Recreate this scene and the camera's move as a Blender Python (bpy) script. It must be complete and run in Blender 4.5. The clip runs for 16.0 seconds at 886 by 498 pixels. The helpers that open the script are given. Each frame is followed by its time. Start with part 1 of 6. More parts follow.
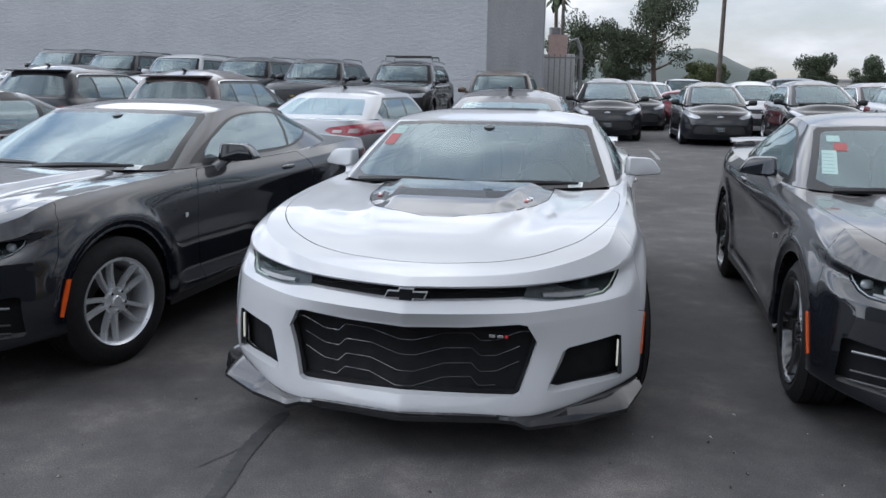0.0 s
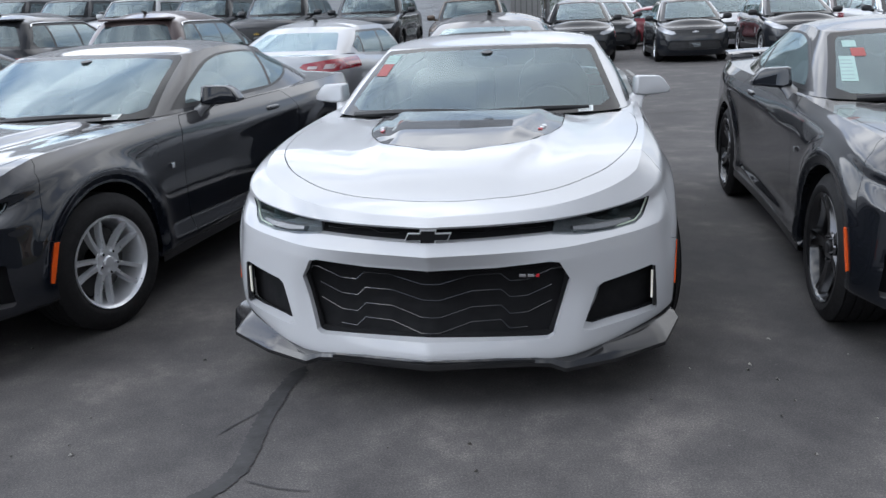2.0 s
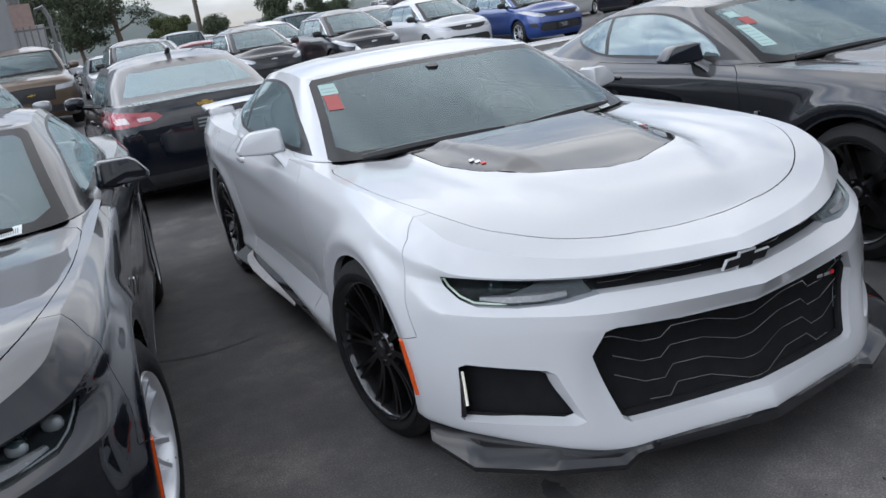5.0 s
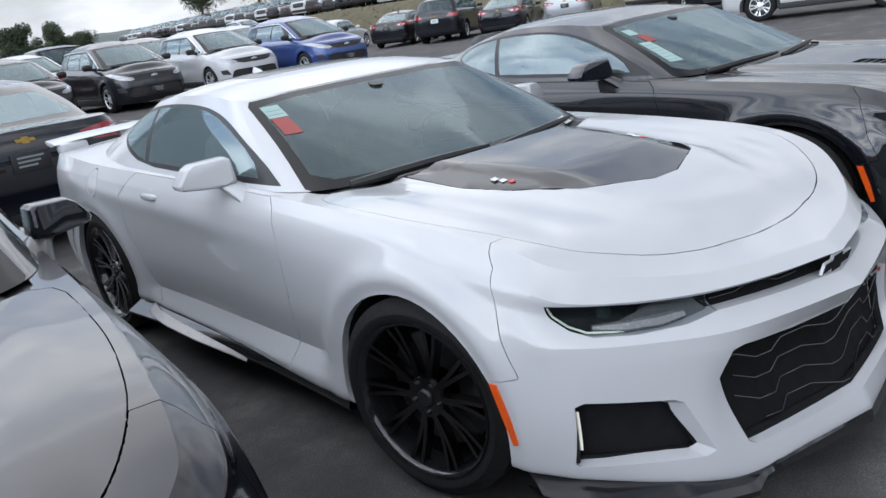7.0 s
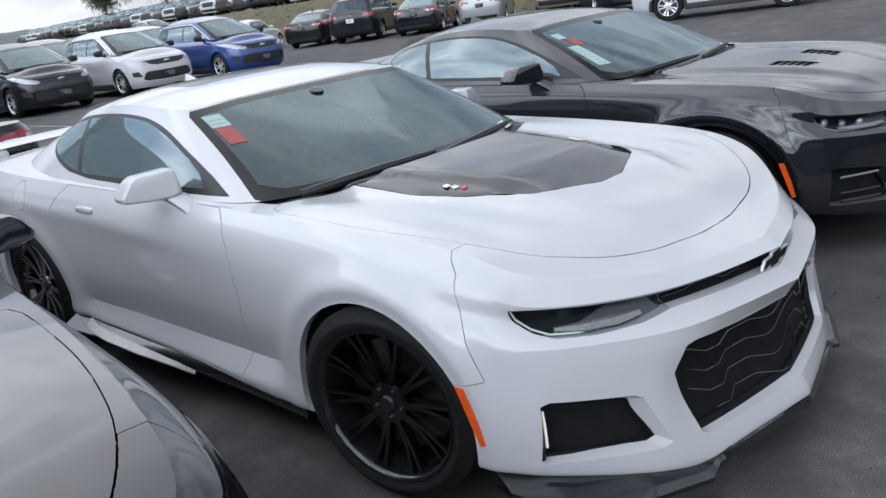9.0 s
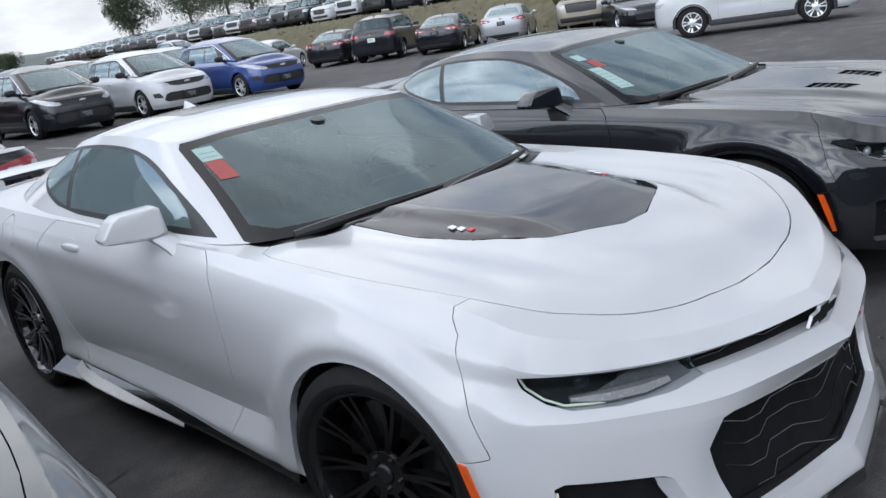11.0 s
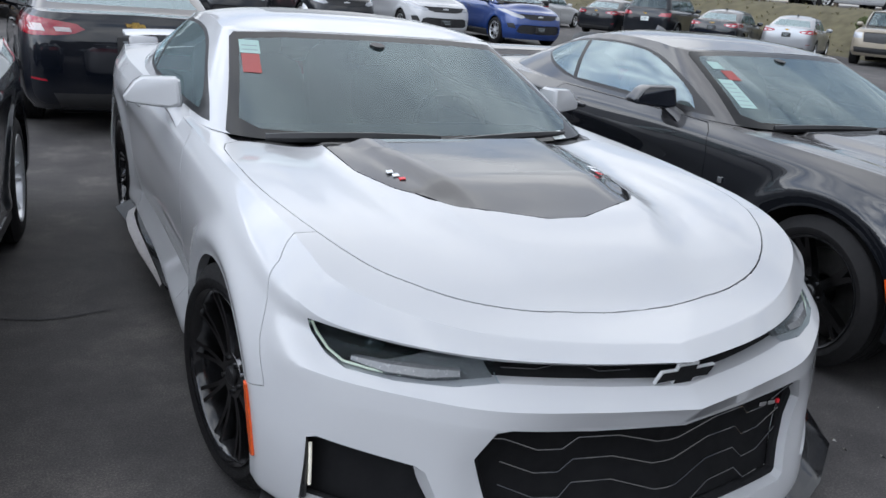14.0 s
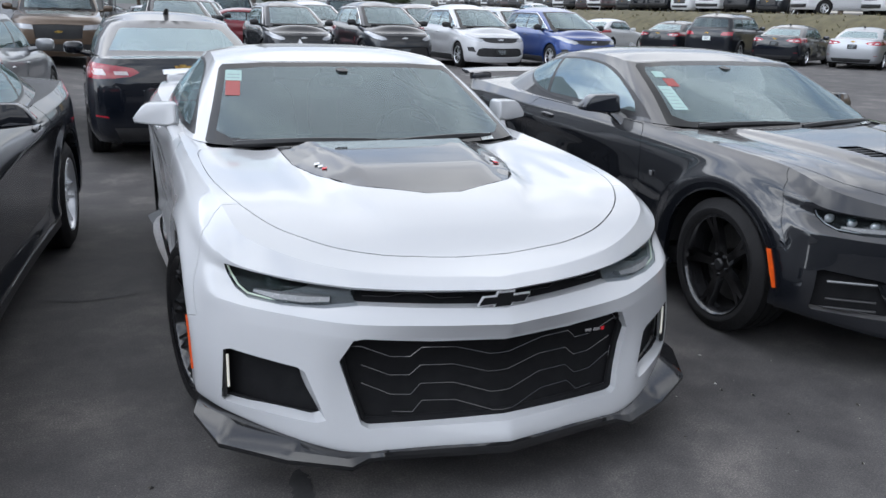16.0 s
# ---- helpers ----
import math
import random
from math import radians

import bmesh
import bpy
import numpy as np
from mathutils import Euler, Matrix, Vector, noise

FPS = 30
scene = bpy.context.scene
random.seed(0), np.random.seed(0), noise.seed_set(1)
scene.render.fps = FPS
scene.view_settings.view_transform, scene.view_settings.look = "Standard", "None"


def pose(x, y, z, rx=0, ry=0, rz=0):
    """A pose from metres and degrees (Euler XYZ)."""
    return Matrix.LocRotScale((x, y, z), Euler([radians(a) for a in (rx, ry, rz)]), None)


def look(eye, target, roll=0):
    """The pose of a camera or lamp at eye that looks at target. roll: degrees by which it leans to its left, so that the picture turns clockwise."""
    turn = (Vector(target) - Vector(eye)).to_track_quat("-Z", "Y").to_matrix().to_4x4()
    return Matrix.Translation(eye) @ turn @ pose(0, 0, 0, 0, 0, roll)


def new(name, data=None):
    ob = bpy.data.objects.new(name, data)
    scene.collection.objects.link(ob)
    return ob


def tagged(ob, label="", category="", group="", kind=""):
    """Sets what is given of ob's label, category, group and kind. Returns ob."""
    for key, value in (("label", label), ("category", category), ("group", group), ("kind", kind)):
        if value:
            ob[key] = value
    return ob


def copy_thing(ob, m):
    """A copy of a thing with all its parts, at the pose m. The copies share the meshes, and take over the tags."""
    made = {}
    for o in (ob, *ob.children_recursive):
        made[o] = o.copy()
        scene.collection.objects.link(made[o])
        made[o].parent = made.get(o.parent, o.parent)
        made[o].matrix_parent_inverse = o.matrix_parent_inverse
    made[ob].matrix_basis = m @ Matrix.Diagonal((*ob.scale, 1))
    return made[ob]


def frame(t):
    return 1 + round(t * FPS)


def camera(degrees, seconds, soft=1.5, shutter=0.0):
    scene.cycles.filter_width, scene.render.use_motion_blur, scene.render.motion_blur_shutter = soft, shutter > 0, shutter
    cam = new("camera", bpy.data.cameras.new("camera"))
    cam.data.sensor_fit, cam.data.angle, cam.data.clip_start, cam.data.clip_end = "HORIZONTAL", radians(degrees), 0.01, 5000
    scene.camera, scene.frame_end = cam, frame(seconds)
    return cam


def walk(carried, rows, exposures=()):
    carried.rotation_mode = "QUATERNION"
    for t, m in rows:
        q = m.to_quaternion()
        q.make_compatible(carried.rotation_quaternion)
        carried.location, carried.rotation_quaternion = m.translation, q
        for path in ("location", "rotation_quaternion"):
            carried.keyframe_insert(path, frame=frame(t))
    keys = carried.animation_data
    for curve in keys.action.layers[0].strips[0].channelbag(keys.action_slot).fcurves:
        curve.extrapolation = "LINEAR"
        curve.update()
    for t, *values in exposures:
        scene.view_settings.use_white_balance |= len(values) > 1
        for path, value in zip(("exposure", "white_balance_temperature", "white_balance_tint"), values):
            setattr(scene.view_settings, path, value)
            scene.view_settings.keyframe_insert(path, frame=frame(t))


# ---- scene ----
cam = camera(55.8, 16.0)
PATH = [
    (0, (0.686, -3.149, 1.495), (0.358, -1.214, 1.110), 0.83),
    (0.5, (0.681, -3.136, 1.494), (0.361, -1.205, 1.084), 0.97),
    (1, (0.687, -3.089, 1.478), (0.398, -1.163, 1.024), 0.67),
    (1.5, (0.636, -3.011, 1.460), (0.351, -1.098, 0.949), -0.07),
    (2, (0.466, -2.946, 1.467), (0.202, -1.038, 0.926), -2.35),
    (2.5, (0.104, -2.847, 1.486), (-0.061, -0.936, 0.918), -4.13),
    (3, (-0.290, -2.673, 1.483), (-0.256, -0.751, 0.931), -4.03),
    (3.5, (-0.741, -2.558, 1.507), (-0.463, -0.644, 0.998), -5.01),
    (4, (-1.128, -2.300, 1.481), (-0.679, -0.423, 0.958), -5.50),
    (4.2, (-1.282, -2.199, 1.499), (-0.767, -0.341, 0.968), -6.00),
    (6.3, (-2.250, -1.143, 1.543), (-1.117, 0.400, 0.967), -9.68),
    (6.5, (-2.273, -1.085, 1.543), (-1.108, 0.437, 0.972), -9.26),
    (7, (-2.392, -0.971, 1.558), (-1.137, 0.482, 0.996), -8.18),
    (7.5, (-2.485, -0.930, 1.553), (-1.183, 0.483, 0.997), -7.76),
    (8, (-2.505, -0.911, 1.560), (-1.162, 0.460, 0.997), -7.35),
    (8.5, (-2.498, -0.906, 1.571), (-1.111, 0.416, 0.998), -7.51),
    (8.7, (-2.500, -0.911, 1.592), (-1.109, 0.400, 1.005), -7.87),
    (10.8, (-2.326, -0.796, 1.647), (-0.956, 0.541, 1.066), -9.46),
    (11, (-2.233, -0.757, 1.616), (-0.871, 0.602, 1.071), -8.67),
    (11.5, (-2.100, -0.692, 1.592), (-0.772, 0.713, 1.080), -5.06),
    (12, (-1.915, -0.640, 1.589), (-0.611, 0.788, 1.081), -1.36),
    (12.5, (-1.750, -0.677, 1.557), (-0.539, 0.827, 1.037), 2.76),
    (13, (-1.548, -0.830, 1.546), (-0.484, 0.767, 0.982), 6.50),
    (13.5, (-1.502, -1.063, 1.520), (-0.512, 0.568, 0.921), 6.14),
    (14, (-1.456, -1.300, 1.528), (-0.527, 0.364, 0.922), 5.07),
    (14.5, (-1.332, -1.551, 1.521), (-0.432, 0.136, 0.935), 5.79),
    (15, (-1.291, -1.805, 1.509), (-0.419, -0.096, 0.945), 4.40),
    (15.5, (-1.258, -2.023, 1.526), (-0.448, -0.281, 0.973), 2.46),
    (16, (-1.187, -2.236, 1.556), (-0.436, -0.465, 1.009), 1.78),
]
walk(cam, [(t, look(eye, target, roll)) for t, eye, target, roll in PATH], [(0, 0.13, 6180, 10), (1, 0.18, 6180, 10), (2, 0.28, 6180, 10), (2.5, 0.28, 6180, 10), (3.5, 0.25, 6180, 10), (4.2, 0.20, 6180, 10), (7, 0.15, 6180, 10), (8.5, 0.15, 6180, 10), (11, 0.12, 6180, 10), (12, 0.10, 6180, 10), (13, 0.11, 6180, 10), (14, 0.14, 6180, 10), (15, 0.25, 6180, 10), (16, 0.27, 6180, 10)])

# ---- world, sun, exposure ----
def build_world():
    w = bpy.data.worlds.new("sky")
    scene.world = w
    w.use_nodes = True
    n, l = w.node_tree.nodes, w.node_tree.links
    n.clear()
    out, bg = n.new("ShaderNodeOutputWorld"), n.new("ShaderNodeBackground")
    sky = n.new("ShaderNodeTexSky")
    sky.sky_type, sky.sun_disc = "NISHITA", False
    sky.sun_elevation, sky.sun_rotation = radians(50), radians(SUN_TURN)
    sky.air_density, sky.dust_density = 1.0, 0.8
    # broken high cloud over the blue
    tc, mp, nz = n.new("ShaderNodeTexCoord"), n.new("ShaderNodeMapping"), n.new("ShaderNodeTexNoise")
    mp.inputs["Scale"].default_value = (1.6, 1.6, 4.5)
    nz.inputs["Scale"].default_value, nz.inputs["Detail"].default_value = 2.3, 8
    nz.inputs["Roughness"].default_value = 0.55
    ramp = n.new("ShaderNodeValToRGB")
    ramp.color_ramp.elements[0].position, ramp.color_ramp.elements[1].position = 0.34, 0.56
    ramp.color_ramp.elements[0].color = (0.45, 0.45, 0.45, 1)
    cl = n.new("ShaderNodeValToRGB")
    cl.color_ramp.elements[0].position, cl.color_ramp.elements[1].position = 0.36, 0.66
    cl.color_ramp.elements[0].color, cl.color_ramp.elements[1].color = (3.7, 4.0, 4.6, 1), (10.3, 10.4, 10.5, 1)
    mix = n.new("ShaderNodeMixRGB")
    l.new(tc.outputs["Generated"], mp.inputs["Vector"])
    l.new(mp.outputs["Vector"], nz.inputs["Vector"])
    l.new(nz.outputs["Fac"], ramp.inputs["Fac"])
    l.new(nz.outputs["Fac"], cl.inputs["Fac"])
    l.new(ramp.outputs["Color"], mix.inputs["Fac"])
    l.new(sky.outputs["Color"], mix.inputs["Color1"])
    l.new(cl.outputs["Color"], mix.inputs["Color2"])
    # the cloud glows round the veiled sun
    dot, sunward = n.new("ShaderNodeVectorMath"), n.new("ShaderNodeMapRange")
    dot.operation = "DOT_PRODUCT"
    e = radians(36)
    dot.inputs[1].default_value = (math.sin(radians(SUN_TURN)) * math.cos(e), math.cos(radians(SUN_TURN)) * math.cos(e), math.sin(e))
    norm = n.new("ShaderNodeVectorMath")
    norm.operation = "NORMALIZE"
    l.new(tc.outputs["Generated"], norm.inputs[0])
    l.new(norm.outputs["Vector"], dot.inputs[0])
    l.new(dot.outputs["Value"], sunward.inputs["Value"])
    sunward.interpolation_type = "SMOOTHSTEP"
    sunward.inputs["From Min"].default_value, sunward.inputs["From Max"].default_value = 0.35, 1.0
    sunward.inputs["To Min"].default_value, sunward.inputs["To Max"].default_value = 0.92, 1.32
    glow = n.new("ShaderNodeVectorMath")
    glow.operation = "SCALE"
    l.new(mix.outputs["Color"], glow.inputs[0])
    l.new(sunward.outputs["Result"], glow.inputs["Scale"])
    # lobes added to the sky that light or dim the cars by side
    last = glow
    for axis, start, most in (((-0.55, -0.70, 0.455), 0.1, 1.9), ((0.93, -0.12, 0.34), 0.5, 0.85), ((-0.86, 0.20, 0.46), 0.2, 2.85)):
        dot2, side_gain = n.new("ShaderNodeVectorMath"), n.new("ShaderNodeMapRange")
        dot2.operation, side_gain.interpolation_type = "DOT_PRODUCT", "SMOOTHSTEP"
        dot2.inputs[1].default_value = axis
        l.new(norm.outputs["Vector"], dot2.inputs[0])
        l.new(dot2.outputs["Value"], side_gain.inputs["Value"])
        side_gain.inputs["From Min"].default_value, side_gain.inputs["From Max"].default_value = start, 1.0
        side_gain.inputs["To Min"].default_value, side_gain.inputs["To Max"].default_value = 1.0, most
        lobe = n.new("ShaderNodeVectorMath")
        lobe.operation = "SCALE"
        l.new(last.outputs["Vector"], lobe.inputs[0])
        l.new(side_gain.outputs["Result"], lobe.inputs["Scale"])
        last = lobe
    # the cloud is thinner and dimmer overhead than low down
    part_z, zenith, dim = n.new("ShaderNodeSeparateXYZ"), n.new("ShaderNodeMapRange"), n.new("ShaderNodeVectorMath")
    dim.operation, zenith.interpolation_type = "SCALE", "SMOOTHSTEP"
    zenith.inputs["From Min"].default_value, zenith.inputs["From Max"].default_value = 0.45, 1.0
    zenith.inputs["To Min"].default_value, zenith.inputs["To Max"].default_value = 1.0, 0.57
    l.new(norm.outputs["Vector"], part_z.inputs[0])
    l.new(part_z.outputs["Z"], zenith.inputs["Value"])
    l.new(last.outputs["Vector"], dim.inputs[0])
    l.new(zenith.outputs["Result"], dim.inputs["Scale"])
    low, murk = n.new("ShaderNodeMapRange"), n.new("ShaderNodeVectorMath")
    murk.operation, low.interpolation_type = "SCALE", "SMOOTHSTEP"
    low.inputs["From Min"].default_value, low.inputs["From Max"].default_value = 0.02, 0.34
    low.inputs["To Min"].default_value, low.inputs["To Max"].default_value = 0.66, 1.0
    l.new(part_z.outputs["Z"], low.inputs["Value"])
    l.new(dim.outputs["Vector"], murk.inputs[0])
    l.new(low.outputs["Result"], murk.inputs["Scale"])
    l.new(murk.outputs["Vector"], bg.inputs["Color"])
    bg.inputs["Strength"].default_value = 0.107
    l.new(bg.outputs["Background"], out.inputs["Surface"])


SUN_TURN = 22.0
build_world()
sun = new("sun", bpy.data.lights.new("sun", "SUN"))
sun.data.energy, sun.data.angle, sun.data.color = 0.35, radians(60), (1.0, 0.96, 0.9)
sun.matrix_world = look((0, 0, 30), (-math.sin(radians(SUN_TURN)) * 25, -math.cos(radians(SUN_TURN)) * 25, 0))
scene.view_settings.exposure = 0.0


# ---- materials ----
def nodes_of(name):
    m = bpy.data.materials.new(name)
    m.use_nodes = True
    t = m.node_tree
    return m, t.nodes, t.links, t.nodes["Principled BSDF"]


def noise_node(n, l, scale, detail=4, rough=0.5, coord="Object"):
    tc, nz = n.new("ShaderNodeTexCoord"), n.new("ShaderNodeTexNoise")
    nz.inputs["Scale"].default_value, nz.inputs["Detail"].default_value = scale, detail
    nz.inputs["Roughness"].default_value = rough
    l.new(tc.outputs[coord], nz.inputs["Vector"])
    return nz


def ramp_node(n, l, source, stops):
    r = n.new("ShaderNodeValToRGB")
    while len(r.color_ramp.elements) < len(stops):
        r.color_ramp.elements.new(0.5)
    for e, (p, c) in zip(r.color_ramp.elements, stops):
        e.position, e.color = p, (*c, 1)
    l.new(source, r.inputs["Fac"])
    return r


def grey(v):
    return (v, v, v)


def surface(name, color, rough=0.5, metal=0.0, vary=0.12, scale=6.0, bump=0.0, bump_scale=80.0, coord="Object", coat=0.0, spec=0.5):
    """A surface with tone variation at two scales and fine relief."""
    m, n, l, p = nodes_of(name)
    big = noise_node(n, l, scale, 5, 0.6, coord)
    lo, hi = [c * (1 - vary) for c in color], [min(1, c * (1 + vary)) for c in color]
    r = ramp_node(n, l, big.outputs["Fac"], [(0.3, lo), (0.7, hi)])
    l.new(r.outputs["Color"], p.inputs["Base Color"])
    p.inputs["Metallic"].default_value = metal
    p.inputs["Specular IOR Level"].default_value = spec
    rr = ramp_node(n, l, noise_node(n, l, scale * 4, 4, 0.6, coord).outputs["Fac"], [(0.3, grey(rough * 0.85)), (0.7, grey(min(1, rough * 1.15)))])
    l.new(rr.outputs["Color"], p.inputs["Roughness"])
    if coat:
        p.inputs["Coat Weight"].default_value, p.inputs["Coat Roughness"].default_value = coat, 0.03
    if bump:
        b = n.new("ShaderNodeBump")
        b.inputs["Strength"].default_value, b.inputs["Distance"].default_value = bump, 0.01
        l.new(noise_node(n, l, bump_scale, 3, 0.6, coord).outputs["Fac"], b.inputs["Height"])
        l.new(b.outputs["Normal"], p.inputs["Normal"])
    return m


def paint(name, color, flake=0.0, rough=0.35, dust_haze=0.05, coat=1.5, weight=1.0, dust_sheen=0.0):
    """Car paint: base coat, flake, clear coat, a thin dusty film, and a pale tint on level faces, part dusty, part sky
    reflection put into the colour.
    """
    m, n, l, p = nodes_of(name)
    d = noise_node(n, l, 3.0, 6, 0.65)
    hi = [c + (0.45 - c) * dust_haze for c in color]
    r = ramp_node(n, l, d.outputs["Fac"], [(0.35, color), (0.75, hi)])
    last = r.outputs["Color"]
    # level faces get a paler colour that also stands for reflected sky
    if dust_sheen:
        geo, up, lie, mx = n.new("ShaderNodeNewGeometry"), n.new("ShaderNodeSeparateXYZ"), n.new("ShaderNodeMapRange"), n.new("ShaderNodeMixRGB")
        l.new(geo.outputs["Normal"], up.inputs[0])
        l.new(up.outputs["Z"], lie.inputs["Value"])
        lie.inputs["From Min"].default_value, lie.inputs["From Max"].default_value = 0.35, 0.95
        lie.inputs["To Min"].default_value, lie.inputs["To Max"].default_value = 0.0, dust_sheen
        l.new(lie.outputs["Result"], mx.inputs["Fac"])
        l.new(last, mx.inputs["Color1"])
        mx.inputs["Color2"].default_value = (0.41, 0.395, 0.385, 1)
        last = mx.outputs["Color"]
    l.new(last, p.inputs["Base Color"])
    p.inputs["Metallic"].default_value = flake
    p.inputs["Roughness"].default_value = rough
    p.inputs["Coat Weight"].default_value = weight
    p.inputs["Specular IOR Level"].default_value = 0.1 if not flake else 0.5
    cr = ramp_node(n, l, noise_node(n, l, 9.0, 5, 0.6).outputs["Fac"], [(0.3, grey(0.02)), (0.8, grey(0.02 + dust_haze * 1.2))])
    l.new(cr.outputs["Color"], p.inputs["Coat Roughness"])
    p.inputs["Coat IOR"].default_value = coat
    return m


def glass(name, tint, gloss=0.02, ior=2.1, dust_haze=0.12):
    m, n, l, p = nodes_of(name)
    n.remove(p)
    out = n["Material Output"]
    tr, gl, mx, fr = n.new("ShaderNodeBsdfTransparent"), n.new("ShaderNodeBsdfGlossy"), n.new("ShaderNodeMixShader"), n.new("ShaderNodeFresnel")
    tr.inputs["Color"].default_value = (*tint, 1)
    gl.inputs["Roughness"].default_value = gloss
    fr.inputs["IOR"].default_value = ior
    l.new(fr.outputs["Fac"], mx.inputs["Fac"])
    l.new(tr.outputs["BSDF"], mx.inputs[1])
    l.new(gl.outputs["BSDF"], mx.inputs[2])
    # a pale, faintly dusty film that puts sky reflection into the pane's colour
    film, dm = n.new("ShaderNodeBsdfDiffuse"), n.new("ShaderNodeMixShader")
    film.inputs["Color"].default_value = (0.40, 0.54, 0.55, 1)
    gl.inputs["Color"].default_value = (0.80, 0.94, 1.0, 1)
    dr = ramp_node(n, l, noise_node(n, l, 2.2, 5, 0.6).outputs["Fac"], [(0.3, grey(dust_haze * 0.75)), (0.7, grey(dust_haze * 1.25))])
    l.new(dr.outputs["Color"], dm.inputs["Fac"])
    l.new(mx.outputs["Shader"], dm.inputs[1])
    l.new(film.outputs["BSDF"], dm.inputs[2])
    l.new(dm.outputs["Shader"], out.inputs["Surface"])
    return m


def lamp_glow(name, color, strength):
    m, n, l, p = nodes_of(name)
    p.inputs["Base Color"].default_value = (*color, 1)
    p.inputs["Emission Color"].default_value = (*color, 1)
    p.inputs["Emission Strength"].default_value = strength
    return m


def asphalt():
    m, n, l, p = nodes_of("asphalt")
    fine = noise_node(n, l, 140, 3, 0.7)
    mid = noise_node(n, l, 1.7, 10, 0.70)
    wide = noise_node(n, l, 0.16, 4, 0.5)
    a = ramp_node(n, l, fine.outputs["Fac"], [(0.28, (0.049, 0.047, 0.0475)), (0.5, (0.077, 0.073, 0.073)), (0.74, (0.149, 0.141, 0.136))])
    b = ramp_node(n, l, mid.outputs["Fac"], [(0.30, (0.45, 0.45, 0.48)), (0.44, (0.80, 0.79, 0.80)), (0.54, (1.10, 1.09, 1.08)), (0.66, (1.85, 1.79, 1.73))])
    c = ramp_node(n, l, wide.outputs["Fac"], [(0.35, grey(0.75)), (0.65, (1.2, 1.19, 1.17))])
    m1, m2 = n.new("ShaderNodeMixRGB"), n.new("ShaderNodeMixRGB")
    for x in (m1, m2):
        x.blend_type, x.inputs["Fac"].default_value = "MULTIPLY", 1.0
    l.new(a.outputs["Color"], m1.inputs["Color1"])
    l.new(b.outputs["Color"], m1.inputs["Color2"])
    l.new(m1.outputs["Color"], m2.inputs["Color1"])
    l.new(c.outputs["Color"], m2.inputs["Color2"])
    # pale grit caught here and there
    grit = n.new("ShaderNodeTexVoronoi")
    grit.inputs["Scale"].default_value = 22
    tc = n.new("ShaderNodeTexCoord")
    l.new(tc.outputs["Object"], grit.inputs["Vector"])
    g = ramp_node(n, l, grit.outputs["Distance"], [(0.0, grey(1)), (0.09, grey(1)), (0.12, grey(0))])
    gm = ramp_node(n, l, noise_node(n, l, 2.6, 3, 0.7).outputs["Fac"], [(0.54, grey(0)), (0.66, grey(0.7))])
    mm = n.new("ShaderNodeMath")
    mm.operation = "MULTIPLY"
    l.new(g.outputs["Color"], mm.inputs[0])
    l.new(gm.outputs["Color"], mm.inputs[1])
    m3 = n.new("ShaderNodeMixRGB")
    l.new(mm.outputs[0], m3.inputs["Fac"])
    l.new(m2.outputs["Color"], m3.inputs["Color1"])
    m3.inputs["Color2"].default_value = (0.17, 0.165, 0.155, 1)
    l.new(m3.outputs["Color"], p.inputs["Base Color"])
    r = ramp_node(n, l, mid.outputs["Fac"], [(0.3, grey(0.72)), (0.7, grey(0.92))])
    l.new(r.outputs["Color"], p.inputs["Roughness"])
    bp = n.new("ShaderNodeBump")
    bp.inputs["Strength"].default_value, bp.inputs["Distance"].default_value = 0.22, 0.006
    l.new(noise_node(n, l, 60, 6, 0.75).outputs["Fac"], bp.inputs["Height"])
    l.new(bp.outputs["Normal"], p.inputs["Normal"])
    return m


ASPHALT = asphalt()
WHITE = paint("white_paint", (0.515, 0.52, 0.532), 0.0, 0.3, 0.02)
BLACK = paint("black_paint", (0.0035, 0.005, 0.009), 0.0, 0.3, 0.005, 1.57, dust_sheen=0.21)
SHADOW_GREY = paint("dark_grey_paint", (0.0055, 0.0065, 0.009), 0.0, 0.35, 0.005, 1.63, dust_sheen=0.19)
GRAPHITE = paint("graphite_paint", (0.008, 0.0095, 0.013), 0.0, 0.35, 0.01, 1.5, dust_sheen=0.05)
SILVER = paint("silver_paint", (0.34, 0.35, 0.365), 0.5, 0.35, 0.02)
BLUE = paint("blue_paint", (0.012, 0.045, 0.20), 0.2, 0.3, 0.02)
BROWN = paint("bronze_paint", (0.10, 0.065, 0.04), 0.5, 0.35, 0.05)
MAUVE = paint("mauve_paint", (0.075, 0.052, 0.05), 0.4, 0.35, 0.05)
RED = paint("red_paint", (0.22, 0.02, 0.03), 0.2, 0.3, 0.02)
MAROON = paint("maroon_paint", (0.026, 0.006, 0.009), 0.1, 0.35, 0.03)
GOLD = paint("beige_paint", (0.30, 0.26, 0.20), 0.5, 0.4, 0.05)
CARBON = paint("carbon_insert", (0.016, 0.016, 0.018), 0.0, 0.35, 0.02, 1.62, 1.0)
GLASS = glass("tinted_glass", (0.42, 0.54, 0.56), 0.015, 1.8, 0.045)
SHEEN_GLASS = glass("sheen_glass", (0.44, 0.54, 0.55), 0.02, 1.95, 0.09)
SIDE_GLASS = glass("side_glass", (0.76, 0.85, 0.81), 0.015, 2.7, 0.12)
SKY_GLASS = glass("pale_glass", (0.80, 0.90, 0.86), 0.02, 3.4, 0.22)
DARK_GLASS = glass("dark_glass", (0.16, 0.20, 0.21), 0.02, 1.75, 0.05)
LENS = glass("lamp_lens", (0.78, 0.8, 0.81), 0.02, 1.24, 0.004)
FRIT = surface("black_glass_border", (0.010, 0.011, 0.012), 0.14, 0, 0.1, 3, spec=0.3)
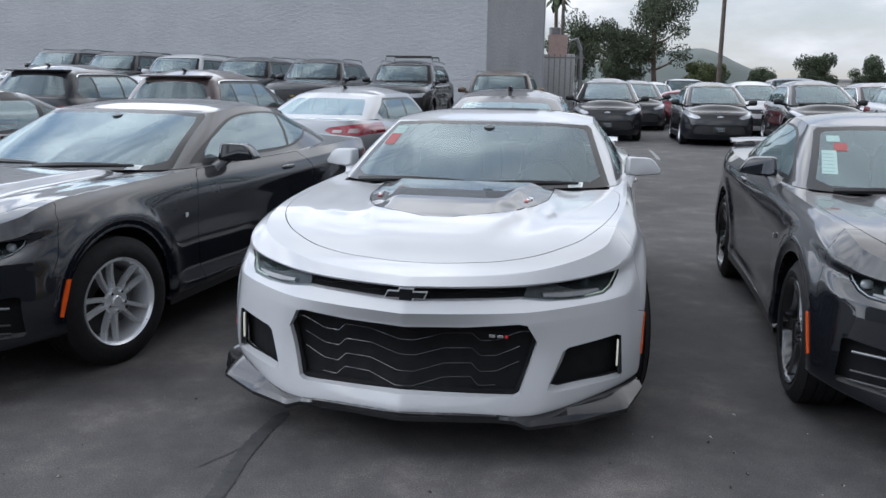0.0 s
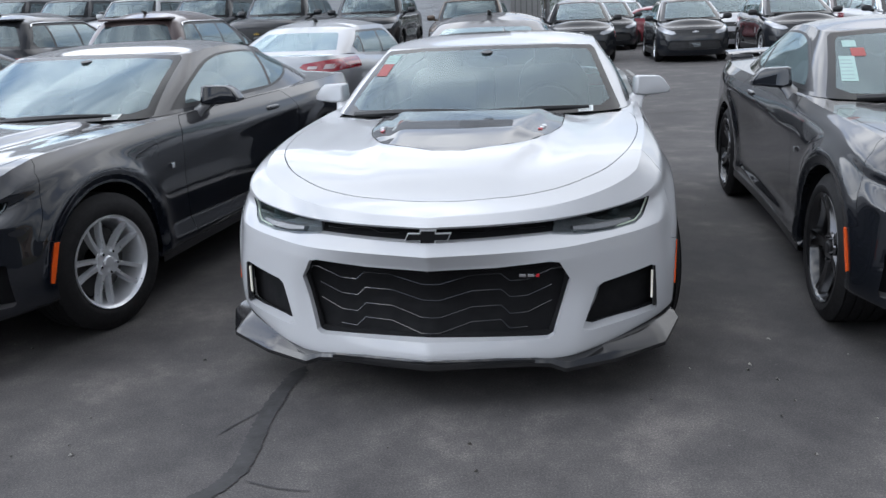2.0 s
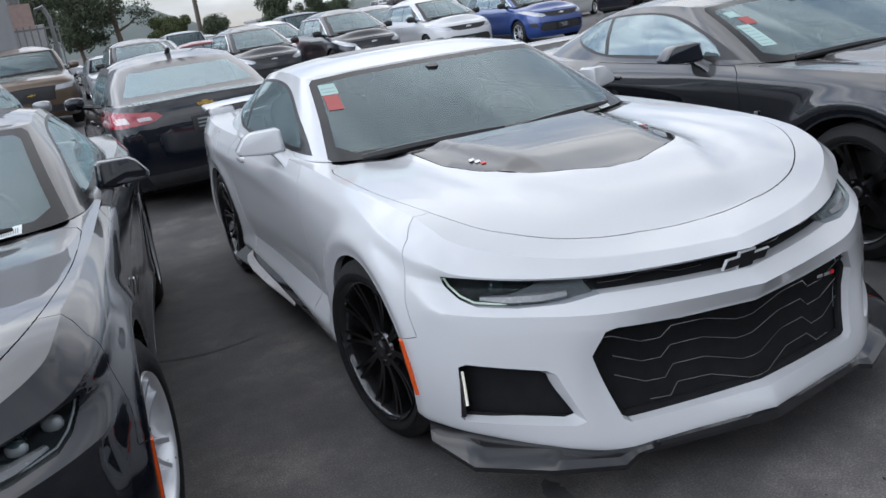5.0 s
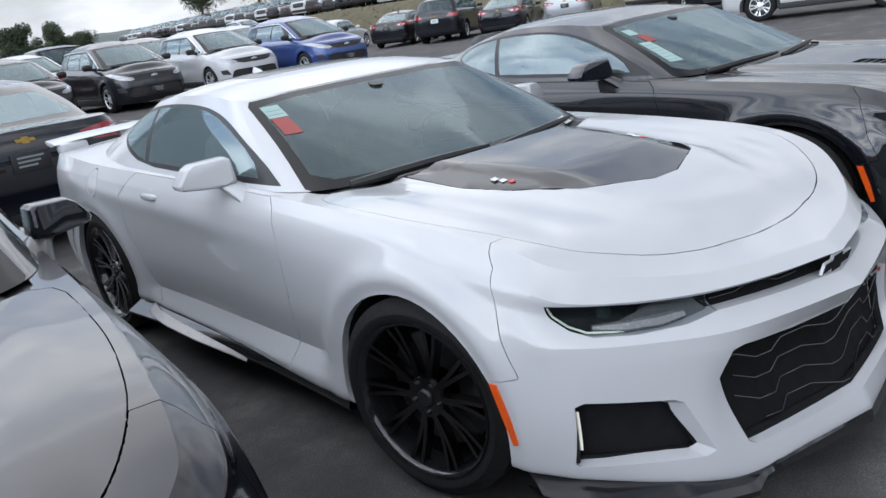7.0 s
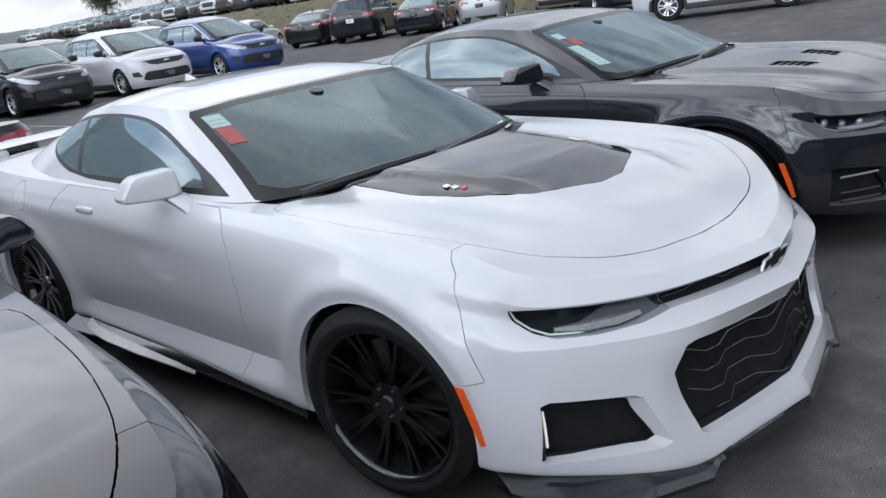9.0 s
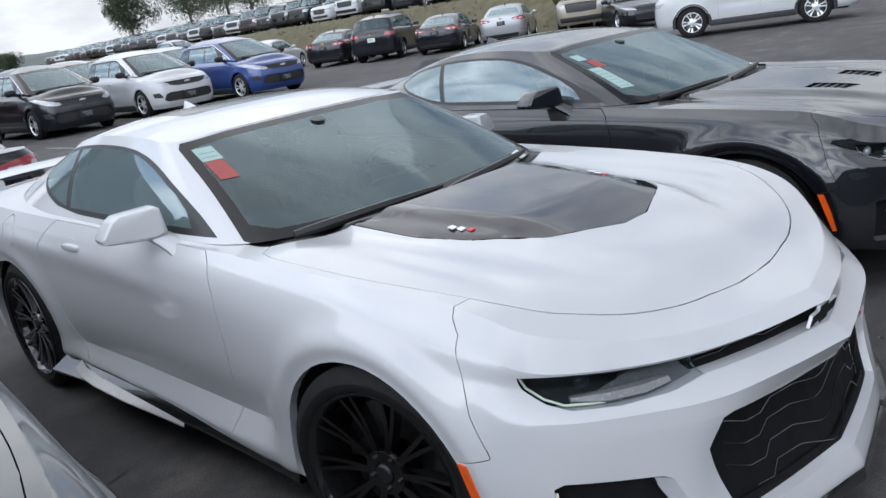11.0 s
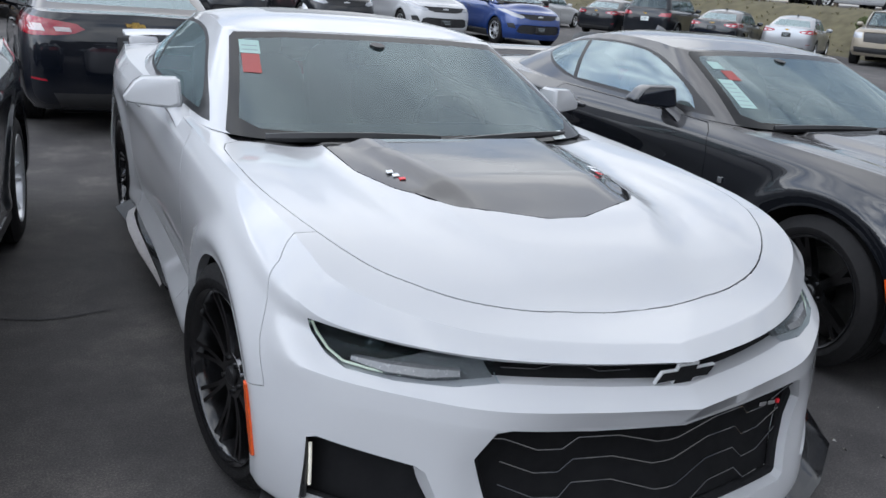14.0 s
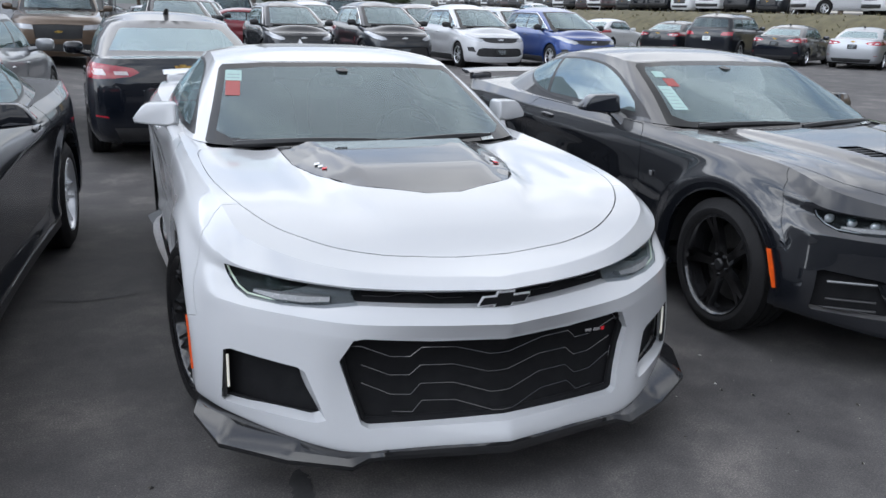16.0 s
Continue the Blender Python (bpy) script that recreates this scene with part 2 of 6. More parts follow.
TRIM = surface("black_trim", (0.016, 0.016, 0.017), 0.32, 0, 0.2, 12, 0.15, 300)
MATTE = surface("dark_plastic", (0.022, 0.022, 0.023), 0.55, 0, 0.25, 10, 0.3, 250)
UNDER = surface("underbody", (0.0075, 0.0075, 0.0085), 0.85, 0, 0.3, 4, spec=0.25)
RUBBER = surface("tyre_rubber", (0.013, 0.0125, 0.013), 0.7, 0, 0.2, 20, 0.2, 200, spec=0.25)
CLOTH = surface("seat_cloth", (0.09, 0.092, 0.095), 0.85, 0, 0.2, 14, 0.3, 400)
CHROME = surface("chrome", (0.75, 0.76, 0.77), 0.12, 1.0, 0.05, 10)
ALLOY = surface("silver_alloy", (0.82, 0.83, 0.85), 0.32, 0.65, 0.08, 10)
WHEEL_BLACK = surface("gloss_black_wheel", (0.17, 0.17, 0.175), 0.20, 1.0, 0.1, 10)
SATIN = surface("satin_chrome", (0.8, 0.81, 0.82), 0.34, 0.4, 0.05, 10)
BLACK_ALLOY = surface("black_alloy", (0.012, 0.012, 0.013), 0.13, 0.0, 0.1, 10, coat=0.6)
STEEL = surface("brake_steel", (0.10, 0.098, 0.095), 0.45, 1.0, 0.15, 30)
AMBER = surface("amber_lens", (0.75, 0.10, 0.012), 0.12, 0, 0.1, 40, 0.2, 120)
TAIL = surface("red_lens", (0.30, 0.006, 0.018), 0.08, 0, 0.1, 30, coat=1.0)
LAMP_GREY = surface("lamp_grey", (0.19, 0.195, 0.20), 0.25, 0.2, 0.1, 30)
CLEAR_LAMP = surface("clear_lamp", (0.38, 0.39, 0.41), 0.12, 0.3, 0.1, 30, coat=1.0)
SKIRT_SHEEN = surface("pale_skirt_sheen", (0.40, 0.38, 0.37), 0.3, 0, 0.1, 20, coat=0.5)
SEAL = surface("window_seal", (0.008, 0.008, 0.009), 0.4, 0, 0.1, 10)
PAPER = surface("white_paper", (0.75, 0.80, 0.78), 0.6, 0, 0.06, 30)
PAPER_GREEN = surface("pale_green_paper", (0.33, 0.47, 0.44), 0.6, 0, 0.06, 30)
PAPER_RED = surface("orange_red_paper", (0.31, 0.060, 0.055), 0.55, 0, 0.06, 30)
WHITE_LENS = surface("white_lens", (0.55, 0.47, 0.48), 0.15, 0, 0.1, 40, coat=1.0)
INK = surface("grey_print", (0.24, 0.27, 0.28), 0.7)
GOLD_BADGE = surface("gold_badge", (0.62, 0.42, 0.12), 0.25, 0.9, 0.08, 30)
RED_BADGE = surface("red_badge", (0.6, 0.02, 0.03), 0.3, 0, 0.05, 30)
LED = lamp_glow("daytime_lamp", (1.0, 0.96, 0.82), 0.14)
LED_DIM = lamp_glow("headlamp_strip", (0.80, 0.88, 0.72), 0.10)


# ---- modelling tools ----
def catmull(p, t):
    """Points p (k, ...) sampled at t in 0..k-1, passing through every point."""
    p, t = np.asarray(p, float), np.asarray(t, float)
    k = len(p)
    i = np.clip(np.floor(t).astype(int), 0, k - 2)
    u = (t - i).reshape((-1,) + (1,) * (p.ndim - 1))
    ext = np.concatenate([[2 * p[0] - p[1]], p, [2 * p[-1] - p[-2]]])
    a, b, c, d = ext[i], ext[i + 1], ext[i + 2], ext[i + 3]
    return 0.5 * (2 * b + (c - a) * u + (2 * a - 5 * b + 4 * c - d) * u**2 + (3 * b - a - 3 * c + d) * u**3)


def curve(points):
    """A smooth function y(x) through (x, y) points."""
    xs, ys = np.array(points, float).T
    m = np.gradient(ys, xs)

    def at(x):
        x = np.clip(x, xs[0], xs[-1])
        i = np.clip(np.searchsorted(xs, x) - 1, 0, len(xs) - 2)
        h = xs[i + 1] - xs[i]
        u = (x - xs[i]) / h
        return (2 * u**3 - 3 * u**2 + 1) * ys[i] + (u**3 - 2 * u**2 + u) * h * m[i] + (3 * u**2 - 2 * u**3) * ys[i + 1] + (u**3 - u**2) * h * m[i + 1]

    return at


def flowing(points, n=5):
    """A run of 2D points made smooth, for outlines."""
    q = catmull(np.array(points, float), np.linspace(0, len(points) - 1, n * (len(points) - 1) + 1))
    return [tuple(map(float, v)) for v in q]


def smooth01(x):
    x = np.clip(x, 0, 1)
    return x * x * (3 - 2 * x)


def grid_into(bm, pts, outward):
    """Adds a grid of points (rows, columns, 3) as faces whose normals follow outward(centre)."""
    r, c = pts.shape[:2]
    vs = [[bm.verts.new(pts[i, j]) for j in range(c)] for i in range(r)]
    for i in range(r - 1):
        for j in range(c - 1):
            q = [vs[i][j], vs[i][j + 1], vs[i + 1][j + 1], vs[i + 1][j]]
            try:
                f = bm.faces.new(q)
            except ValueError:
                continue
            f.normal_update()
            if f.normal.dot(outward(f.calc_center_median())) < 0:
                f.normal_flip()


def inside(poly, a, b):
    hit = False
    for (x0, y0), (x1, y1) in zip(poly, poly[1:] + poly[:1]):
        if (y0 > b) != (y1 > b) and a < (x1 - x0) * (b - y0) / (y1 - y0) + x0:
            hit = not hit
    return hit


def split(bm, poly, axes, pick=lambda c, n: True):
    """Cuts the outline poly, seen along the third axis, out of bm and returns the piece inside as a bmesh of its own."""
    poly = [tuple(map(float, p)) for p in poly]
    i, j = ["xyz".index(a) for a in axes]
    lo0, hi0 = min(p[0] for p in poly) - 0.08, max(p[0] for p in poly) + 0.08
    lo1, hi1 = min(p[1] for p in poly) - 0.08, max(p[1] for p in poly) + 0.08
    faces = []
    for f in bm.faces:
        c = f.calc_center_median()
        if lo0 < c[i] < hi0 and lo1 < c[j] < hi1 and pick(c, f.normal):
            faces.append(f)
    geom = set(faces)
    for f in faces:
        geom.update(f.edges)
        geom.update(f.verts)
    geom = list(geom)
    for (x0, y0), (x1, y1) in zip(poly, poly[1:] + poly[:1]):
        co, no = [0, 0, 0], [0, 0, 0]
        co[i], co[j] = x0, y0
        no[i], no[j] = y1 - y0, x0 - x1
        if no[i] == no[j] == 0:
            continue
        geom = [g for g in geom if g.is_valid]
        got = bmesh.ops.bisect_plane(bm, geom=geom, dist=2e-5, plane_co=co, plane_no=no)
        geom = list(set(got["geom"]) | {g for g in got["geom_cut"]})
    taken = []
    for f in geom:
        if isinstance(f, bmesh.types.BMFace) and f.is_valid:
            c = f.calc_center_median()
            if inside(poly, c[i], c[j]):
                taken.append(f)
    piece = copy_faces(taken)
    bmesh.ops.delete(bm, geom=taken, context="FACES")
    return piece


def copy_faces(faces):
    piece, made = bmesh.new(), {}
    for f in faces:
        vs = []
        for v in f.verts:
            if v not in made:
                made[v] = piece.verts.new(v.co)
            vs.append(made[v])
        try:
            piece.faces.new(vs)
        except ValueError:
            pass
    piece.normal_update()
    return piece


def rim_edges(bm, centre=True):
    """Border edges, without those on the mirror plane."""
    return [e for e in bm.edges if e.is_boundary and not (centre and all(abs(v.co.x) < 1e-4 for v in e.verts))]


def lip(bm, depth=0.012, gap=0.0017, way=None):
    """Draws a panel's edge back by gap and turns it inwards by depth."""
    bm.normal_update()
    edges = rim_edges(bm)
    verts = {v for e in edges for v in e.verts}
    edges_set = set(edges)
    if gap:
        moves = {}
        for v in verts:
            c = Vector((0, 0, 0))
            for f in v.link_faces:
                c += (f.calc_center_median() - v.co).normalized()
            ends = [e.other_vert(v).co for e in v.link_edges if e in edges_set]
            if len(ends) == 2 and (ends[0] - ends[1]).length > 1e-6:
                along = (ends[0] - ends[1]).normalized()
                c -= along * c.dot(along)
            if c.length > 1e-6:
                c.normalize()
                if abs(v.co.x) < 1e-4:
                    c.x = 0
                moves[v] = c * gap
        for v, d in moves.items():
            v.co += d
    normals = {v: v.normal.copy() for v in verts}
    got = bmesh.ops.extrude_edge_only(bm, edges=edges)["geom"]
    fresh = [v for v in got if isinstance(v, bmesh.types.BMVert)]
    table = {}
    for v in fresh:
        near = min((e.other_vert(v) for e in v.link_edges if e.other_vert(v) in normals), key=lambda o: (o.co - v.co).length, default=None)
        table[v] = (way if way is not None else -normals[near]) * depth if near else Vector()
    for v, d in table.items():
        v.co += d


def push(bm, vec):
    for v in bm.verts:
        v.co += Vector(vec)


def mirrored(bm):
    """The whole from its half, joined on the mirror plane."""
    both = bm.copy()
    got = bmesh.ops.duplicate(both, geom=list(both.verts) + list(both.edges) + list(both.faces))["geom"]
    fs = [g for g in got if isinstance(g, bmesh.types.BMFace)]
    for g in got:
        if isinstance(g, bmesh.types.BMVert):
            g.co.x = -g.co.x
    bmesh.ops.reverse_faces(both, faces=fs)
    bmesh.ops.remove_doubles(both, verts=[v for v in both.verts if abs(v.co.x) < 1e-3], dist=2e-4)
    return both


def flipped(bm):
    other = bm.copy()
    for v in other.verts:
        v.co.x = -v.co.x
    bmesh.ops.reverse_faces(other, faces=list(other.faces))
    return other


def mesh_of(name, bm, material, angle=38, free=True):
    me = bpy.data.meshes.new(name)
    bm.normal_update()
    bm.to_mesh(me)
    if free:
        bm.free()
    me.polygons.foreach_set("use_smooth", [True] * len(me.polygons))
    me.set_sharp_from_angle(angle=radians(angle))
    for m in material if isinstance(material, (list, tuple)) else [material]:
        me.materials.append(m)
    return me


def part(name, bm, material, parent, label="", angle=38):
    ob = new(name, mesh_of(name, bm, material, angle))
    ob.parent = parent
    return tagged(ob, label)


def pair(name, bm, material, parent, label="", angle=38):
    """The piece and its mirror image as two parts."""
    other = flipped(bm)
    return part(name, bm, material, parent, label, angle), part(name, other, material, parent, label, angle)


def box(bm, x0, x1, y0, y1, z0, z1, bevel=0.0, m=None):
    got = bmesh.ops.create_cube(bm, size=1.0)["verts"]
    for v in got:
        v.co = Vector(((x0 + x1) / 2 + v.co.x * (x1 - x0), (y0 + y1) / 2 + v.co.y * (y1 - y0), (z0 + z1) / 2 + v.co.z * (z1 - z0)))
    if bevel:
        es = list({e for v in got for e in v.link_edges})
        got = bmesh.ops.bevel(bm, geom=es, offset=bevel, segments=2, affect="EDGES", profile=0.5)["verts"]
        got = list({v for v in got})
    if m is not None:
        bmesh.ops.transform(bm, matrix=m, verts=got)
    return got


def tube(bm, path, radius, sides=6, squash=1.0):
    """A bar along a path of points; radius may be one number or one for each point."""
    path = [Vector(p) for p in path]
    rs = radius if isinstance(radius, (list, tuple)) else [radius] * len(path)
    rings, up = [], Vector((0, 0, 1))
    for k, p in enumerate(path):
        d = (path[min(k + 1, len(path) - 1)] - path[max(k - 1, 0)]).normalized()
        a = d.cross(up if abs(d.z) < 0.9 else Vector((1, 0, 0))).normalized()
        b = a.cross(d).normalized()
        rings.append([bm.verts.new(p + (a * math.cos(q) + b * math.sin(q) * squash) * rs[k]) for q in [2 * math.pi * s / sides for s in range(sides)]])
    for r0, r1 in zip(rings, rings[1:]):
        for s in range(sides):
            bm.faces.new((r0[s], r1[s], r1[(s + 1) % sides], r0[(s + 1) % sides]))
    bm.faces.new(rings[0])
    bm.faces.new(rings[-1][::-1])


def lathe(bm, profile, seg=48, start=0.0, sweep=2 * math.pi):
    """Turns (along, radius) points about the x axis."""
    full = abs(sweep - 2 * math.pi) < 1e-6
    n = seg if full else seg + 1
    rings = [[bm.verts.new((a, r * math.cos(start + sweep * k / seg), r * math.sin(start + sweep * k / seg))) for k in range(n)] for a, r in profile]
    for r0, r1 in zip(rings, rings[1:]):
        for k in range(seg):
            k2 = (k + 1) % n
            bm.faces.new((r0[k], r0[k2], r1[k2], r1[k]))


def ellipsoid(bm, centre, size, power=2.5, seg=16, m=None):
    """A rounded, slightly boxy solid."""
    rows = []
    for i in range(seg // 2 + 1):
        a = -math.pi / 2 + math.pi * i / (seg // 2)
        row = []
        for k in range(seg):
            b = 2 * math.pi * k / seg
            e = lambda v: math.copysign(abs(v) ** (2 / power), v)  # noqa: E731
            row.append(Vector(centre) + Vector((e(math.cos(a)) * e(math.cos(b)) * size[0], e(math.cos(a)) * e(math.sin(b)) * size[1], e(math.sin(a)) * size[2])))
        rows.append([bm.verts.new(m @ p if m is not None else p) for p in row])
    for r0, r1 in zip(rows, rows[1:]):
        for k in range(seg):
            k2 = (k + 1) % seg
            bm.faces.new((r0[k], r0[k2], r1[k2], r1[k]))
    bmesh.ops.remove_doubles(bm, verts=list({v for r in (rows[0], rows[-1]) for v in r}), dist=1e-4)


def plate(bm, outline, y0, y1):
    """A flat plate: outline in x, z, between y0 and y1."""
    a, b = [bm.verts.new((x, y0, z)) for x, z in outline], [bm.verts.new((x, y1, z)) for x, z in outline]
    bm.faces.new(a)
    bm.faces.new(b[::-1])
    for k in range(len(a)):
        k2 = (k + 1) % len(a)
        bm.faces.new((a[k2], a[k], b[k], b[k2]))
    bmesh.ops.recalc_face_normals(bm, faces=list({f for v in a + b for f in v.link_faces}))


def thing(name, label, category, group="", m=None):
    ob = tagged(new(name), label, category, group)
    ob.empty_display_size = 0.1
    if m is not None:
        ob.matrix_basis = m
    return ob


def largest(bm):
    """Keeps the biggest connected piece."""
    seen, best = set(), []
    for v in bm.verts:
        if v in seen:
            continue
        stack, got = [v], []
        seen.add(v)
        while stack:
            w = stack.pop()
            got.append(w)
            for e in w.link_edges:
                o = e.other_vert(w)
                if o not in seen:
                    seen.add(o)
                    stack.append(o)
        if len(got) > len(best):
            best = got
    keep = set(best)
    bmesh.ops.delete(bm, geom=[v for v in bm.verts if v not in keep], context="VERTS")
    return bm


# ---- wheels ----
def spoke(bm, angle, r0, r1, w0, w1, x0, x1, depth, bend=0.0, lean=0.0):
    """One tapered bar from the hub to the rim; bend turns its outer end, lean its inner end."""
    rows = []
    for k in range(6):
        u = k / 5
        r, w, x = r0 + (r1 - r0) * u, w0 + (w1 - w0) * u, x0 + (x1 - x0) * u - 0.012 * math.sin(math.pi * u)
        a = angle + lean * (1 - u) + bend * u
        d, s = Vector((0, math.cos(a), math.sin(a))), Vector((0, -math.sin(a), math.cos(a)))
        rows.append([bm.verts.new(d * r + s * q * w + Vector((x + e, 0, 0))) for q, e in ((-1, -depth), (-0.62, 0), (0.62, 0), (1, -depth))])
    for a, b in zip(rows, rows[1:]):
        for k in range(3):
            bm.faces.new((a[k], a[k + 1], b[k + 1], b[k]))


def wheel_kit(radius, rim, width, style, metal, seg=64):
    """Meshes for a wheel, its outer face along +x. Near wheels get every spoke and nut as its own part; style web: one cast face."""
    tyre = bmesh.new()
    prof = [(-width + 0.012, rim - 0.004), (-width - 0.004, rim + 0.03), (-width, radius - 0.04), (-width + 0.022, radius - 0.008)]
    for k in range(5):
        a = -width + 0.03 + (width - 0.06) * k / 4
        prof += [(a - 0.004, radius - 0.001), (a - 0.002, radius - 0.009), (a + 0.002, radius - 0.009), (a + 0.004, radius - 0.001)]
    prof += [(-0.022, radius - 0.008), (-0.002, radius - 0.036), (0.003, radius - 0.05), (0.006, rim + 0.03), (0.004, rim + 0.012), (-0.008, rim - 0.002)]
    lathe(tyre, prof, seg)
    w = bmesh.new()
    barrel = [(-width + 0.012, rim - 0.003), (-width + 0.03, rim - 0.025), (-0.06, rim - 0.034), (-0.03, rim - 0.022), (-0.016, rim - 0.02), (-0.004, rim - 0.012), (0.002, rim - 0.004), (-0.008, rim)]
    kit = {"spokes": []}
    if style == "web":
        lathe(w, barrel[3:], 60)
        n, rs = 60, [0.02, 0.055, 0.075, 0.11, 0.15, 0.19, rim - 0.02]
        ring = [[w.verts.new((-0.03 - 0.014 * math.sin(math.pi * i / 6), r * math.cos(2 * math.pi * k / n), r * math.sin(2 * math.pi * k / n))) for k in range(n)] for i, r in enumerate(rs)]
        for i in range(len(rs) - 1):
            for k in range(n):
                if i < 2 or k % 12 in (1, 2, 5, 6) or (i == 2 and k % 12 < 8):
                    w.faces.new((ring[i][k], ring[i][(k + 1) % n], ring[i + 1][(k + 1) % n], ring[i + 1][k]))
        bmesh.ops.remove_doubles(w, verts=w.verts, dist=0.012)
    else:
        lathe(w, barrel, seg)
        hub = bmesh.new()
        lathe(hub, [(-0.10, 0.02), (-0.045, 0.075), (-0.034, 0.07), (-0.034, 0.035), (-0.045, 0.03)], 24)
        bmesh.ops.recalc_face_normals(hub, faces=list(hub.faces))
        kit["hub"] = mesh_of("hub", hub, metal)
        r1 = rim - 0.012
        shapes = {"split": [(s * 0.012, 0.010, s * b, s * c) for s in (-1, 1) for b, c in ((0.085, 0.05), (0.545, 0.60))],
                  "double": [(s * 0.015, 0.0125, s * 0.205, s * 0.26) for s in (-1, 1)], "five": [(0.032, 0.020, 0.12, 0.0), (0.032, 0.016, -0.10, 0.0)]}[style]
        for w0, w1, bend, lean in shapes:
            b = bmesh.new()
            spoke(b, math.pi / 2, 0.05, r1, abs(w0), w1, -0.034, -0.013, 0.032, bend, lean)
            bmesh.ops.recalc_face_normals(b, faces=list(b.faces))
            kit["spokes"].append(mesh_of("spoke", b, metal, 30))
        nut = bmesh.new()
        m = Matrix.Translation((-0.036, 0.055, 0)) @ Euler((0, math.pi / 2, 0)).to_matrix().to_4x4()
        bmesh.ops.create_cone(nut, cap_ends=True, segments=6, radius1=0.010, radius2=0.008, depth=0.024, matrix=m)
        kit["nut"] = mesh_of("lug_nut", nut, CHROME if metal == ALLOY else BLACK_ALLOY, 20)
    disc = bmesh.new()
    lathe(disc, [(-0.19, rim - 0.03), (-0.19, 0.08), (-0.125, 0.07), (-0.115, 0.08), (-0.115, rim * 0.74), (-0.135, rim * 0.74), (-0.135, 0.10)], 40)
    cap = bmesh.new()
    lathe(cap, [(-0.024, 0.0005), (-0.024, 0.024), (-0.03, 0.031), (-0.04, 0.032)], 20)
    for b in (tyre, w, disc, cap):
        bmesh.ops.recalc_face_normals(b, faces=list(b.faces))
    kit.update({"wheel": mesh_of("wheel", w, BLACK_ALLOY if metal == WHEEL_BLACK else metal, 30), "tyre": mesh_of("tyre", tyre, RUBBER, 40), "brake_disc": mesh_of("brake_disc", disc, STEEL), "centre_cap": mesh_of("centre_cap", cap, metal if metal == ALLOY else TRIM)})
    return kit


def fit_wheel(car, kit, x, y, z, turn=0.0, steer=0.0):
    ob = new("wheel", kit["wheel"])
    ob.parent = car
    ob.matrix_basis = pose(x, y, z, 0, 0, steer + (0 if x > 0 else 180)) @ pose(0, 0, 0, turn, 0, 0)
    kids = [(key, kit[key], 0) for key in ("tyre", "brake_disc", "centre_cap", "hub") if key in kit]
    kids += [("spoke", m, 72 * g) for g in range(5) for m in kit["spokes"]]
    kids += [("lug_nut", kit["nut"], 72 * g + 35) for g in range(5)] if "nut" in kit else []
    for name, mesh, a in kids:
        child = new(name, mesh)
        child.parent = ob
        child.matrix_basis = pose(0, 0, 0, a, 0, 0)
    return ob


# ---- car bodies ----
def hull(rows, top, seg_c=9, seg_r=6, warp=None, across=14, power=2.2, relief=None, creases=()):
    """Half a car's lower body: sides, nose and tail wrapped round by rows, and the deck between the topmost rows."""
    net = np.array(rows, float)
    c = catmull(np.swapaxes(net, 0, 1), np.linspace(0, net.shape[1] - 1, seg_c * (net.shape[1] - 1) + 1))
    c = np.swapaxes(c, 0, 1)
    stops = [0, *creases, net.shape[0] - 1]
    pieces = [catmull(c[a:b + 1], np.linspace(0, b - a, seg_r * (b - a) + 1)) for a, b in zip(stops, stops[1:])]
    g = np.concatenate([pieces[0]] + [q[1:] for q in pieces[1:]])
    if creases:
        even = catmull(c, np.linspace(0, len(c) - 1, len(g)))
        w = np.maximum(smooth01((0.60 - c[1, :, 1]) / 0.25), 0.85 * smooth01((c[1, :, 1] - 2.6) / 0.5))[None, :, None]
        g = g * w + even * (1 - w)
    g[:, 0, 0] = g[:, -1, 0] = 0
    g[:, 1:-1, 0] = np.maximum(g[:, 1:-1, 0], 0.004)
    edge = g[0].copy()
    if warp:
        g = warp(g)
        g[0] = edge
    bm = bmesh.new()
    mid = Vector((0, (edge[0, 1] + edge[-1, 1]) / 2, 0.5))

    def out(p):
        return Vector((p.x + 0.02, max(-1, min(1, (p.y - mid.y) / 1.2)) * 0.6 if abs(p.y - mid.y) > 1.6 else 0, 0.05))

    grid_into(bm, g, out)
    v = np.linspace(0, 1, across + 1)[:, None]
    e = edge[None]
    z = e[..., 2] + (top(e[..., 1]) - e[..., 2]) * (1 - v**power)
    deck = np.stack([e[..., 0] * v, e[..., 1] + 0 * v, z], -1)
    if relief:
        deck[..., 2] += relief(deck[..., 0], deck[..., 1]) * (1 - v**6)
    grid_into(bm, deck, lambda p: Vector((0, 0, 1)))
    bmesh.ops.remove_doubles(bm, verts=bm.verts, dist=1e-4)
    bmesh.ops.dissolve_degenerate(bm, dist=1e-5, edges=bm.edges)
    bm.normal_update()
    return bm


